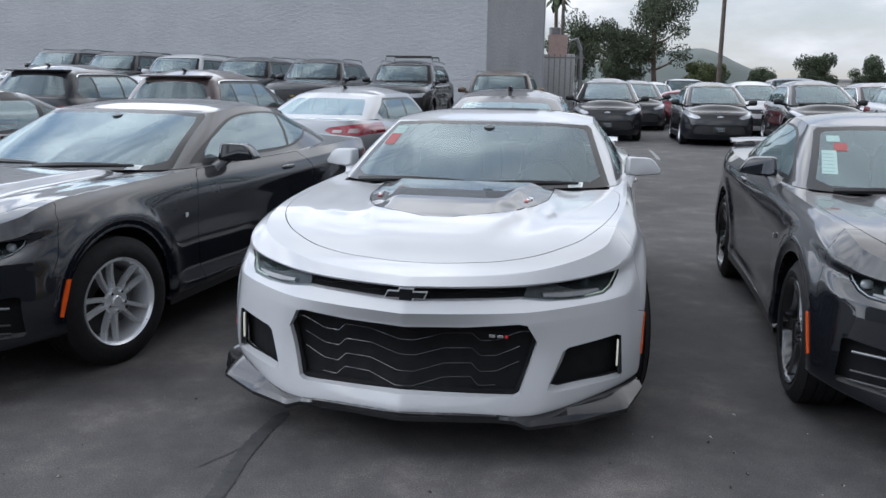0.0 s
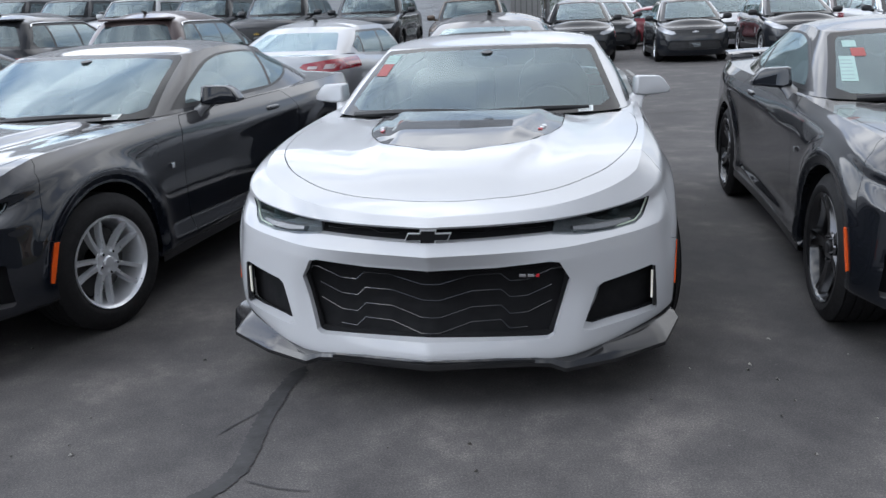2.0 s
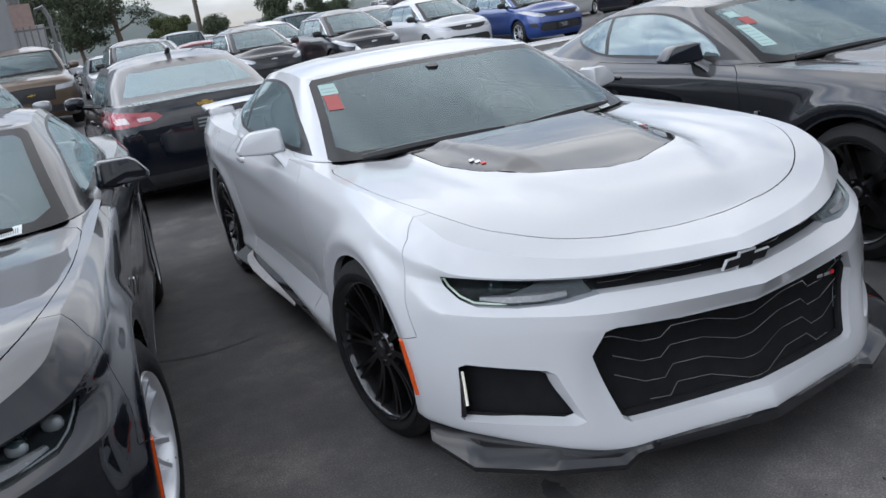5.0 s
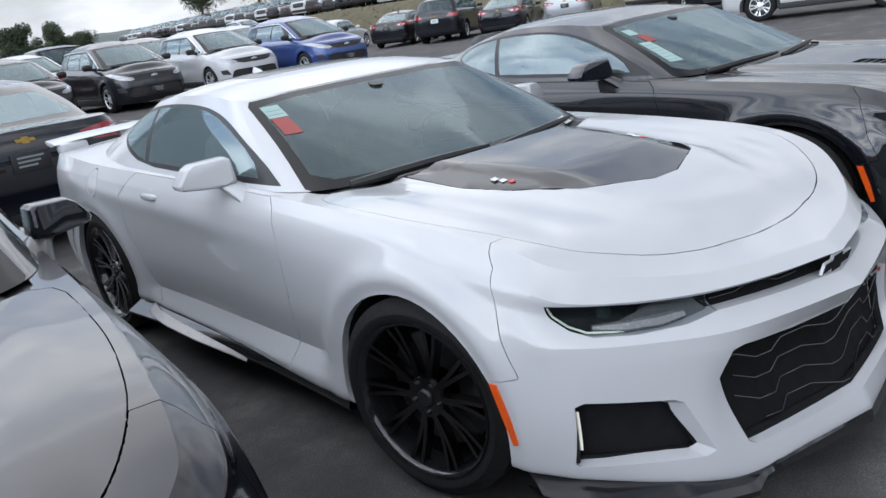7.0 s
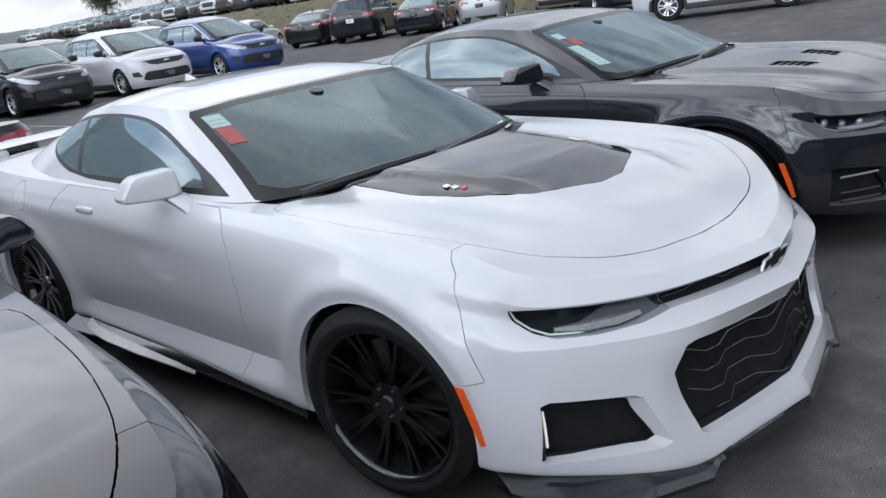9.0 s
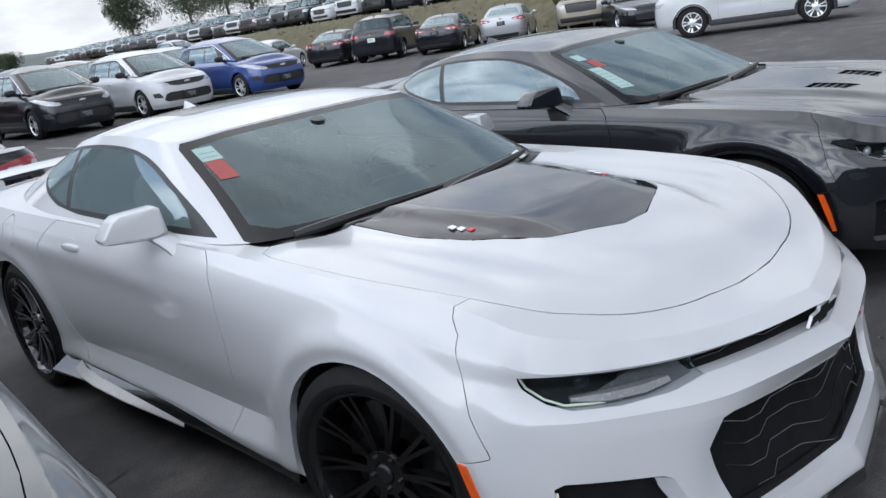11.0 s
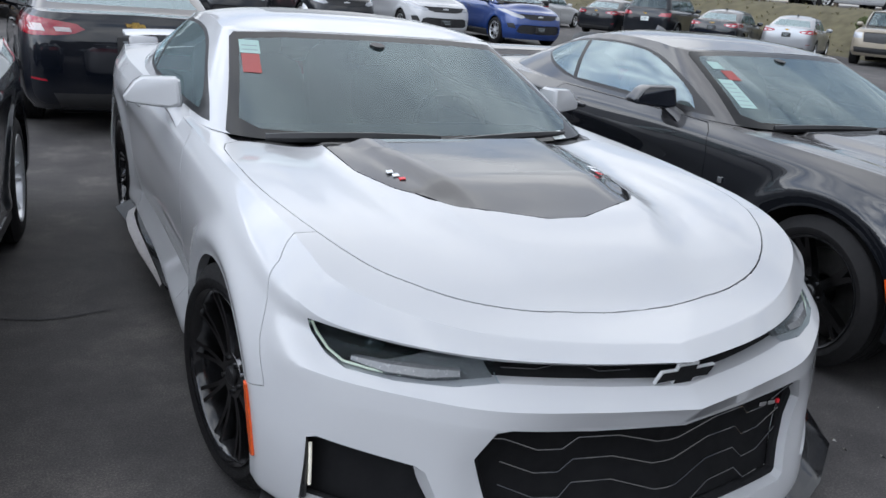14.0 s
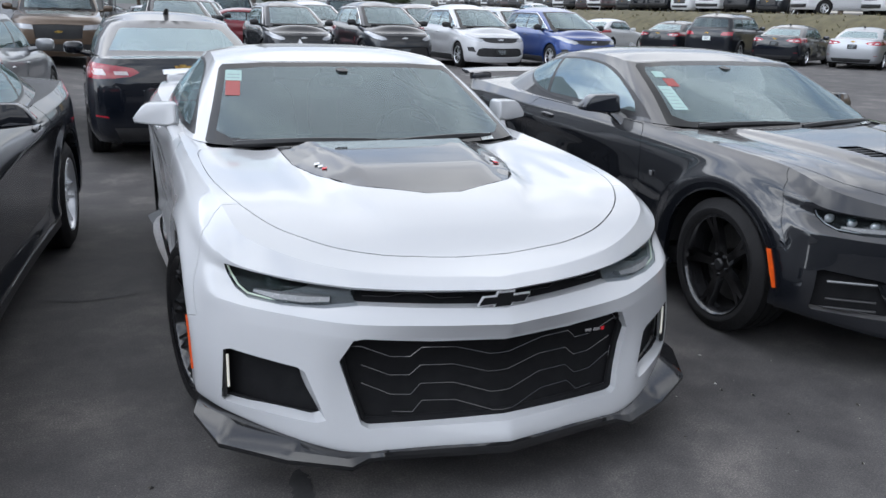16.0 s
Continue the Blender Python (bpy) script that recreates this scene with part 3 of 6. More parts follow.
def cabin(base, top, ridge, bulge=0.02, seg_c=9, seg_r=12, across=10):
    """Half a car's glasshouse: a wrapped wall from base to top and the roof inside the top line."""
    b, t = np.array(base, float), np.array(top, float)
    mid = (b + t) / 2
    mid[:, 0] += bulge * np.minimum(1, mid[:, 0] / 0.3)
    mid[:, 1] += np.where(b[:, 1] < t[:, 1] - 0.25, -bulge * 0.8, 0) * (1 - np.minimum(1, b[:, 0] / 0.9) ** 2)
    net = np.stack([b, mid, t])
    c = catmull(np.swapaxes(net, 0, 1), np.linspace(0, len(b) - 1, seg_c * (len(b) - 1) + 1))
    g = catmull(np.swapaxes(c, 0, 1), np.linspace(0, 2, seg_r + 1))
    g[:, 0, 0] = g[:, -1, 0] = 0
    g[:, 1:-1, 0] = np.maximum(g[:, 1:-1, 0], 0.004)
    bm = bmesh.new()
    yc = (t[0, 1] + t[-1, 1]) / 2
    grid_into(bm, g, lambda p: Vector((p.x, (p.y - yc) * 0.35, 0.15)))
    e = g[-1][None]
    v = np.linspace(0, 1, across + 1)[:, None]
    z = e[..., 2] + (ridge(e[..., 1]) - e[..., 2]) * (1 - v**3.0)
    grid_into(bm, np.stack([e[..., 0] * v, e[..., 1] + 0 * v, z], -1), lambda p: Vector((0, 0, 1)))
    bmesh.ops.remove_doubles(bm, verts=bm.verts, dist=1e-4)
    bmesh.ops.dissolve_degenerate(bm, dist=1e-5, edges=bm.edges)
    bm.normal_update()
    return bm


def circle(y, z, r, n=40):
    return [(y + r * math.cos(2 * math.pi * k / n), z + r * math.sin(2 * math.pi * k / n)) for k in range(n)]


def near_y(points, x, z):
    """The depth y of a front or rear surface at x, z, from its points."""
    d = (points[:, 0] - x) ** 2 + (points[:, 2] - z) ** 2
    k = np.argsort(d)[:12]
    w = np.sqrt(1 / (d[k] + 2e-4))
    m = np.stack([np.ones(len(k)), points[k, 0] - x, points[k, 2] - z], 1)
    sol = np.linalg.lstsq(m * w[:, None], points[k, 1] * w, rcond=None)[0]
    return float(np.clip(sol[0], points[k, 1].min() - .02, points[k, 1].max() + .02))


def points_of(bm):
    p = np.array([v.co[:] for v in bm.verts])
    q = p.copy()
    q[:, 0] *= -1
    return np.concatenate([p, q])


def decal(name, pts, x0, x1, z0, z1, material, parent, off=-0.006, label="", skew=0.0):
    """A thin sheet that lies on a front surface given by its points."""
    bm, n = bmesh.new(), 4
    vs = []
    for i in range(n + 1):
        for j in range(n + 1):
            z = z0 + (z1 - z0) * j / n
            x = x0 + (x1 - x0) * i / n + skew * (z - z0)
            vs.append(bm.verts.new((x, near_y(pts, x, z) + off, z)))
    for i in range(n):
        for j in range(n):
            a = i * (n + 1) + j
            bm.faces.new((vs[a], vs[a + 1], vs[a + n + 2], vs[a + n + 1]))
    bmesh.ops.recalc_face_normals(bm, faces=list(bm.faces))
    return part(name, bm, material, parent, label)


def emblem_outline(s):
    """A plain wide cross with slanted ends."""
    return [(x * s, z * s) for x, z in [(-0.105, -0.020), (-0.088, 0.017), (-0.036, 0.017), (-0.031, 0.035), (0.041, 0.035), (0.036, 0.017),
                                         (0.105, 0.020), (0.088, -0.017), (0.036, -0.017), (0.031, -0.035), (-0.041, -0.035), (-0.036, -0.017)]]


def seat_into(bm, x, y, z):
    ellipsoid(bm, (x, y, z + 0.08), (0.25, 0.27, 0.09), 4)
    m = pose(x, y + 0.26, z + 0.10, -18, 0, 0)
    ellipsoid(bm, (0, 0, 0.28), (0.24, 0.08, 0.30), 4, 16, m)
    ellipsoid(bm, (0, 0, 0.64), (0.13, 0.055, 0.085), 4, 16, m)


def interior(car, floor, half, dash_y, dash_z, seats, wheel_x=0.37):
    """Dashboard, steering wheel, seats and tub."""
    bm = bmesh.new()
    box(bm, -half, half, dash_y - 0.30, dash_y + 0.22, dash_z - 0.30, dash_z, 0.06)
    part("dashboard", bm, MATTE, car)
    bm = bmesh.new()
    lo = min(y for _, y in seats) - 1.0
    hi = max(y for _, y in seats) + 0.75
    box(bm, -half, half, lo, hi, floor - 0.05, floor)
    for s in (-1, 1):
        box(bm, s * half - 0.02, s * half + 0.02, lo, hi, floor, dash_z - 0.08)
    part("cabin_floor", bm, MATTE, car)
    for x, y in seats:
        bm = bmesh.new()
        seat_into(bm, x, y, floor + 0.12)
        part("seat", bm, CLOTH, car)
    bm = bmesh.new()
    ring = [(wheel_x + 0.18 * math.cos(a), 0, 0.18 * math.sin(a)) for a in np.linspace(0, 2 * math.pi, 22)]
    tube(bm, ring, 0.015, 6)
    box(bm, wheel_x - 0.16, wheel_x + 0.16, -0.02, 0.02, -0.03, 0.03, 0.01)
    bmesh.ops.transform(bm, matrix=pose(0, dash_y + 0.36, dash_z - 0.06, -25, 0, 0), verts=bm.verts)
    part("steering_wheel", bm, TRIM, car)


# ---- the coupe ----
COUPE = dict(front=0.94, rear=3.74, hub=0.345)
ARCH = dict(across=0.418, up=0.372, z=0.34)
CREST = [(0, .072, .729), (.25, .132, .733), (.48, .222, .747), (.655, .335, .780), (.768, .45, .822), (.802, .56, .862), (.818, .70, .890), (.842, .94, .908),
         (.862, 1.35, .926), (.868, 1.95, .944), (.872, 2.6, .952), (.880, 3.2, .960), (.884, 3.75, .972), (.838, 4.3, .980), (.79, 4.58, .972), (.55, 4.69, .97), (0, 4.74, .97)]
LEAD = [(0, .018, .703), (.25, .080, .702), (.47, .170, .703), (.655, .285, .714), (.80, .402, .738), (.868, .505, .785), (.893, .68, .830), (.902, .94, .862),
        (.908, 1.35, .872), (.910, 1.95, .880), (.914, 2.6, .886), (.928, 3.2, .900), (.936, 3.75, .915), (.892, 4.3, .905), (.815, 4.6, .88), (.58, 4.74, .87), (0, 4.78, .87)]
SLOT = [(0, .052, .667), (.25, .108, .667), (.47, .190, .668), (.655, .300, .674), (.805, .412, .690), (.885, .51, .725), (.917, .68, .768), (.928, .94, .785),
        (.930, 1.35, .79), (.926, 1.95, .8), (.930, 2.6, .81), (.944, 3.2, .825), (.948, 3.75, .838), (.908, 4.3, .83), (.828, 4.6, .81), (.6, 4.76, .8), (0, 4.8, .8)]
BAR = [(0, -.036, .604), (.25, .022, .604), (.485, .092, .608), (.66, .200, .617), (.815, .330, .628), (.898, .455, .645), (.933, .68, .69), (.936, .94, .7),
       (.935, 1.35, .7), (.924, 1.95, .69), (.923, 2.6, .69), (.938, 3.2, .7), (.944, 3.75, .73), (.912, 4.3, .73), (.834, 4.6, .73), (.61, 4.77, .72), (0, 4.81, .72)]
CREASE = [(0, .002, .548), (.25, .044, .552), (.485, .088, .562), (.66, .190, .570), (.828, .330, .572), (.912, .470, .578), (.944, .68, .58), (.936, .94, .58),
          (.931, 1.35, .56), (.916, 1.95, .55), (.914, 2.6, .55), (.930, 3.2, .56), (.944, 3.75, .58), (.918, 4.3, .58), (.85, 4.6, .6), (.62, 4.78, .6), (0, 4.81, .6)]
MOUTH = [(0, .034, .4), (.25, .060, .4), (.5, .104, .405), (.630, .152, .412), (.860, .338, .415), (.926, .475, .42), (.948, .68, .4), (.934, .94, .4),
         (.926, 1.35, .372), (.908, 1.95, .358), (.906, 2.6, .358), (.920, 3.2, .366), (.940, 3.75, .42), (.925, 4.3, .42), (.86, 4.6, .44), (.62, 4.77, .44), (0, 4.8, .44)]
CHIN = [(0, -.066, .226), (.25, -.012, .216), (.47, .046, .202), (.63, .128, .238), (.868, .352, .27), (.926, .49, .283), (.946, .68, .27), (.932, .94, .24),
        (.932, 1.35, .25), (.918, 1.95, .262), (.918, 2.6, .275), (.925, 3.2, .285), (.942, 3.75, .28), (.91, 4.3, .27), (.83, 4.6, .28), (.6, 4.74, .28), (0, 4.77, .28)]
KEEL = [(0, -.034, .186), (.25, .018, .184), (.48, .075, .176), (.65, .152, .198), (.845, .358, .236), (.905, .50, .25), (.918, .68, .235), (.915, .94, .19),
        (.905, 1.35, .215), (.89, 1.95, .228), (.89, 2.6, .24), (.9, 3.2, .245), (.915, 3.75, .21), (.88, 4.3, .21), (.79, 4.55, .22), (.57, 4.68, .22), (0, 4.71, .22)]
GLASS_BASE = [(0, 1.44, .945), (.36, 1.472, .943), (.64, 1.565, .94), (.795, 1.72, .942), (.842, 2.0, .945), (.850, 2.5, .95), (.850, 3.0, .955), (.838, 3.4, .962),
              (.762, 3.82, .985), (.62, 4.08, 1.005), (.32, 4.14, 1.015), (0, 4.16, 1.02)]
GLASS_TOP = [(0, 2.305, 1.270), (.34, 2.305, 1.268), (.565, 2.305, 1.262), (.636, 2.36, 1.262), (.632, 2.55, 1.280), (.626, 2.78, 1.290), (.620, 3.0, 1.286), (.604, 3.25, 1.262),
             (.560, 3.52, 1.208), (.49, 3.66, 1.18), (.26, 3.70, 1.188), (0, 3.71, 1.19)]
DECK = curve([(.072, .729), (.15, .741), (.225, .758), (.4, .832), (.6, .878), (1.0, .916), (1.35, .934), (1.7, .945), (3.6, 1.0), (4.1, 1.02), (4.5, 1.01), (4.74, .97)])
RIDGE = curve([(2.30, 1.270), (2.55, 1.318), (2.85, 1.335), (3.15, 1.322), (3.45, 1.262), (3.71, 1.19)])


def coupe_warp(g, depth=1.0):
    """Flared arches, the hips, and the scooped lower door."""
    g = g.copy()
    x, y, z = g[..., 0], g[..., 1], g[..., 2]
    side = smooth01((x - 0.75) / 0.1) * smooth01((y - 0.35) / 0.2) * smooth01((4.6 - y) / 0.2)
    for cy in (COUPE["front"], COUPE["rear"]):
        # how far outside the arch, in metres: a ridge round it, and the lip drawn in beneath
        q = (np.hypot((y - cy) / ARCH["across"], (z - ARCH["z"]) / ARCH["up"]) - 1) * 0.39
        x += side * (0.026 if cy < 2 else 0.016) * np.exp(-((np.maximum(q - 0.055, 0) / 0.060) ** 2)) * (1 - 0.5 * smooth01((0.058 - q) / 0.058))
    # lower door: a crease that drops towards the front, with the panel turned out beneath it
    crest = g[45, :, 2][None, :].copy()
    on = smooth01((y - 1.40) / 0.15) * smooth01((3.25 - y) / 0.2)
    x -= depth * on * 0.022 * np.clip(1 - np.maximum(z - crest, 0) / 0.17, 0, 1) ** 1.5
    x += depth * on * (0.032 + 0.018 * smooth01((2.4 - y) / 0.7)) * np.clip((crest - z) / 0.08, 0, 1)
    # shoulder crease over the rear wheel
    x += 0.008 * np.exp(-(((z - (0.80 + 0.04 * (y - 2.6))) / 0.05) ** 2)) * smooth01((y - 1.6) / 0.8) * smooth01((4.3 - y) / 0.5) * smooth01((x - 0.7) / 0.1)
    return g


def coupe_relief(x, y):
    """The raised middle of the hood and its valleys."""
    a = np.abs(x)
    on = smooth01((y - 0.24) / 0.5) * smooth01((1.75 - y) / 0.15)
    edge = 0.37 + 0.12 * np.clip((y - 0.7) / 0.8, 0, 1) - 0.17 * np.clip((0.7 - y) / 0.45, 0, 1)
    r = 0.018 * on * smooth01((edge + 0.035 - a) / 0.07)
    r = r - 0.008 * on * np.exp(-(((a - edge - 0.10) / 0.07) ** 2))
    fender = smooth01((y - 0.3) / 0.3) * smooth01((1.5 - y) / 0.5)
    return r - 0.006 * fender * np.exp(-(((a - 0.64) / 0.05) ** 2))


def coupe(label, body, kit, sport, wing, sheet=False, hood_vent=False, steer=0.0, lift=0.0):
    """A low two-door coupe, nose towards -y, standing on z = -lift. sport: wide mouth, splitter, insert in the hood."""
    car = thing("car", label, "car", "parked coupes")
    bm = hull([CREST, LEAD, SLOT, BAR, CREASE, MOUTH, CHIN, KEEL], DECK, 15, 9, lambda g: coupe_warp(g, 1.0 if sport else 0.3), 24, 2.4, coupe_relief, (1, 3, 4))
    gh = cabin(GLASS_BASE, GLASS_TOP, RIDGE, 0.018)
    up = lambda c, n: n.z > 0.35 and c.z > 0.6  # noqa: E731
    flank = lambda c, n: c.x > 0.55 and n.x > 0.2  # noqa: E731
    # the cabin's floor opening
    split(bm, [(x - 0.012 if x else -0.05, y + (0.02 if y < 2 else -0.01 if y > 3.9 else 0)) for x, y, _ in GLASS_BASE], "xy", up).free()
    for cy in (COUPE["front"], COUPE["rear"]):
        arch = [(cy + ARCH["across"] * math.cos(k * math.pi / 24), ARCH["z"] + ARCH["up"] * math.sin(k * math.pi / 24)) for k in range(48)]
        split(bm, arch, "yz", lambda c, n: c.x > 0.5 and n.x > 0.05).free()
    bonnet = split(bm, [(-.1, .222), (0, .222), (.10, .226)] + flowing([(.20, .243), (.345, .272), (.515, .346), (.668, .482), (.755, .648), (.800, .86), (.822, 1.08), (.826, 1.36)], 4)
                   + [(.824, 1.45), (.805, 1.525), (.745, 1.562), (.48, 1.446), (.455, 1.415), (.3, 1.375), (-.1, 1.365)], "xy", up)
    cowl = split(bm, [(-.1, 1.32), (.47, 1.36), (.74, 1.53), (.768, 1.60), (.775, 1.80), (-.1, 1.80)], "xy", up)
    door = split(bm, [(1.84, 1.1), (1.80, .955), (1.735, .90), (1.697, .80), (1.69, .60), (1.72, .36), (1.75, .252), (3.02, .275), (3.14, .40), (3.235, .60), (3.262, .74), (3.225, .85), (3.12, .94), (3.04, .985), (3.02, 1.1)], "yz", flank)
    nose = split(bm, [(-.3, 1.3), (.652, 1.3), (.652, .893), (.632, .862), (.592, .830), (.560, .74), (.530, .655), (.484, .569), (.476, .548), (.60, .518), (.86, .515), (.86, .05), (-.3, .05)], "yz")
    tail_lamp = split(bm, [(.36, .78), (.70, .80), (1.0, .83), (1.0, .92), (.70, .925), (.36, .90)], "xz", lambda c, n: c.y > 4.3 and n.y > 0.3)
    lip(nose, 0.025, 0.0026)
    ahead = lambda c, n: n.y < 0.12 and c.y < 0.72  # noqa: E731
    pts = points_of(nose)
    slot = split(nose, [(-.1, .692), (.25, .691), (.463, .692), (.65, .706), (.80, .727), (.834, .732), (.826, .700), (.806, .664), (.775, .645), (.68, .636), (.56, .636), (.45, .646), (.2, .642), (-.1, .639)], "xz", ahead)
    lamp = split(slot, [(.467, .80), (.450, .60), (1.0, .60), (1.0, .80)], "xz")
    mouth_line = [(-.1, .538), (.25, .543), (.452, .560), (.487, .553), (.527, .480), (.468, .275), (.446, .262), (.25, .266), (-.1, .272)] if sport else \
                 [(-.1, .55), (.25, .555), (.50, .565), (.56, .55), (.50, .38), (.46, .35), (.25, .34), (-.1, .335)]
    mouth = split(nose, mouth_line, "xz", ahead)
    fog = split(nose, [(.628, .438), (.650, .452), (.840, .478), (.858, .468), (.869, .300), (.860, .288), (.600, .277), (.573, .288)], "xz", ahead)
    hole = lambda e: max(v.co.x for v in e.verts) < 0.88 and max(v.co.y for v in e.verts) < 0.62 and 0.245 < min(v.co.z for v in e.verts) < 0.77  # noqa: E731
    inner = [e for e in rim_edges(nose) if e.is_boundary and hole(e)]
    got = bmesh.ops.extrude_edge_only(nose, edges=inner)["geom"]
    for v in got:
        if isinstance(v, bmesh.types.BMVert):
            cx, cz = (0.70, 0.37) if v.co.x > 0.54 else (0.0, 0.40)
            inward = Vector((cx - v.co.x, 0, (cz - v.co.z) * 1.4)).normalized() * (0.014 if v.co.z < 0.6 else 0.0)
            if v.co.x < 0.02:
                inward.x = 0
            v.co += inward + Vector((0, 0.055, 0))
    # panels
    if hood_vent:
        vent = split(bonnet, [(.13, .66), (.27, .68), (.30, .88), (.16, .88)], "xy")
        push(vent, (0, 0, -0.012))
        pair("hood_vent", vent, UNDER, car)
        for k in range(5):
            slat = bmesh.new()
            zz = float(DECK(.68 + k * .042)) + coupe_relief(.2, .68 + k * .042)
            box(slat, .145, .285, .672 + k * .042, .692 + k * .042, zz - .022, zz - .006)
            pair("vent_slat", slat, TRIM, car)
    if sport:
        side = [(.305, .712), (.335, .745), (.362, .795), (.385, .86)]
        wall, bp = bmesh.new(), np.array([v.co[:] for v in bonnet.verts])
        last = None
        for k, (x, y) in enumerate(side):
            z = bp[np.argmin((bp[:, 0] - x) ** 2 + (bp[:, 1] - y) ** 2), 2]
            now = [wall.verts.new((x - .004, y, z - .001)), wall.verts.new((x - .006, y, z - .034))]
            if last:
                wall.faces.new((last[0], now[0], now[1], last[1]))
            last = now
        insert = split(bonnet, [(-.1, .610), (0, .610), (.06, .611), (.235, .682)] + side + [(.415, .935), (.442, 1.03), (.468, 1.15), (.486, 1.6), (-.1, 1.6)], "xy")
        pair("scoop", wall, UNDER, car)
        lip(insert, 0.012, 0.001)
        # a low plateau in the middle, dropping to the slots at its front corners
        for v in insert.verts:
            if v.co.y < 1.6:
                v.co.z += 0.026 * float(smooth01((0.31 + 0.16 * (v.co.y - 0.7) - abs(v.co.x)) / 0.07)) * float(smooth01((v.co.y - 0.64) / 0.30))
                v.co.z -= 0.010 * float(smooth01((abs(v.co.x) - 0.27) / 0.06)) * float(smooth01((0.90 - v.co.y) / 0.12))
        ip = np.array([v.co[:] for v in insert.verts])
        part("hood_insert", mirrored(insert), CARBON, car, "satin dark carbon hood insert")
        for s in (-1, 1):
            for k, mat in enumerate((SATIN, SATIN, RED_BADGE)):
                badge = bmesh.new()
                y = 1.045 - 0.033 * k
                box(badge, -0.010, 0.010, -0.014, 0.014 - 0.006 * (k == 2), 0, 0.003, 0.001, Matrix.Shear("XY", 4, (0.35, 0.0)))
                x = 0.390 - 0.008 * k
                z = ip[np.argmin((ip[:, 0] - x) ** 2 + (ip[:, 1] - y) ** 2), 2]
                bmesh.ops.transform(badge, matrix=pose(s * x, y, z + 0.002, 5, s * 8, s * 12), verts=badge.verts)
                part("badge", badge, mat, car, "red end of the hood badge" if k == 2 else "silver metal hood badge")
    lip(bonnet, 0.03, 0.0034)
    part("hood", mirrored(bonnet), body, car)
    push(cowl, (0, 0, -0.012))
    part("cowl_panel", mirrored(cowl), TRIM, car, "black plastic cowl under the wipers")
    part("front_bumper", mirrored(nose), body, car, "", 26)
    lip(door, 0.03, 0.0046)
    pair("door", door, body, car, "", 20)
    if sport:
        cap = split(bm, circle(3.60, .880, .075, 28), "yz", flank)
        lip(cap, 0.015, 0.0042)
        pair("fuel_cap", cap, body, car)
    lip(bm, 0.03, 0.0)
    part("body_shell", mirrored(bm), body, car)
    tail_lamp = pair("tail_lamp", tail_lamp, TAIL, car, "red tail lamp lens")
    # nose: grilles, lamps
    spts = points_of(slot)
    push(slot, (0, 0.045, 0))
    part("upper_grille", mirrored(slot), UNDER, car, "black upper grille insert")
    mpts = points_of(mouth)
    push(mouth, (0, 0.055, 0))
    part("lower_grille", mirrored(mouth), UNDER, car, "black lower grille backing")
    zig = [(0, -.014), (.035, -.014), (.155, .020), (.265, .020), (.30, -.014), (.365, -.014), (.455, .020), (.50, .020)]
    levels = [(.486, .50), (.420, .495), (.358, .465), (.306, .445)] if sport else [(.50, .50), (.45, .48), (.40, .46)]
    for lz, reach in levels:
        bar = bmesh.new()
        path = []
        for x, dz in [(-x, d) for x, d in zig[:0:-1]] + zig:
            if abs(x) < reach + 0.001:
                z = lz + dz + 0.022 * (abs(x) / 0.5) ** 2
                path.append((x, near_y(mpts, x, z) + 0.022, z))
        tube(bar, path, 0.0024, 5)
        part("grille_bar", bar, BLACK_ALLOY, car)
    for s in (-1, 1):
        bar = bmesh.new()
        path = [(s * x, near_y(spts, x, z) + 0.03, z) for x, z in ((.12, .662), (.2, .660), (.24, .672), (.31, .673), (.35, .663), (.43, .664))]
        tube(bar, path, 0.003, 5)
        part("grille_bar", bar, BLACK_ALLOY, car)
    logo = bmesh.new()
    plate(logo, emblem_outline(0.86), -0.005, 0.004)
    bmesh.ops.transform(logo, matrix=pose(0, 0.040, 0.664, 8, 0, 0), verts=logo.verts)
    logo = part("emblem", logo, SATIN, car, "chrome-edged black emblem")
    face = bmesh.new()
    plate(face, [(x * (0.955 if abs(x) > 0.05 else 0.88), z * 0.80) for x, z in emblem_outline(0.86)], -0.007, 0.0)
    bmesh.ops.transform(face, matrix=pose(0, 0.040, 0.664, 8, 0, 0), verts=face.verts)
    part("emblem_face", face, UNDER, logo)
    if sport:
        for k, mat in ((0, CHROME), (1, CHROME), (2, RED_BADGE)):
            b = bmesh.new()
            x = 0.335 + 0.032 * k
            box(b, x, x + (0.012 if k == 2 else 0.026), 0, 0.006, 0, 0.012, 0.001)
            bmesh.ops.transform(b, matrix=Matrix.Translation((0, near_y(mpts, 0.37, 0.505) + 0.008, 0.498)), verts=b.verts)
            part("badge", b, mat, car, "small grille badge")
    # head lamps
    lpts = points_of(lamp)
    back = lamp.copy()
    push(back, (-0.004, 0.045, -0.004))
    blade = split(back, [(.455, .646), (.470, .690), (.565, .690), (.62, .668), (.705, .652), (.60, .636), (.50, .634)], "xz")
    push(blade, (0, -0.018, 0))
    lip(blade, 0.02, 0.001)
    pair("lamp_blade", blade, LAMP_GREY, car, "grey wedge inside the head lamp")
    pair("lamp_housing", back, UNDER, car)
    wedge = bmesh.new()
    path = [(x, near_y(lpts, x, z) + 0.018, z) for x, z in ((.53, .652), (.60, .648), (.68, .650), (.75, .658))]
    tube(wedge, path, [0.018, 0.026, 0.024, 0.012], 6, 0.7)
    pair("lamp_reflector", wedge, LAMP_GREY, car)
    proj = bmesh.new()
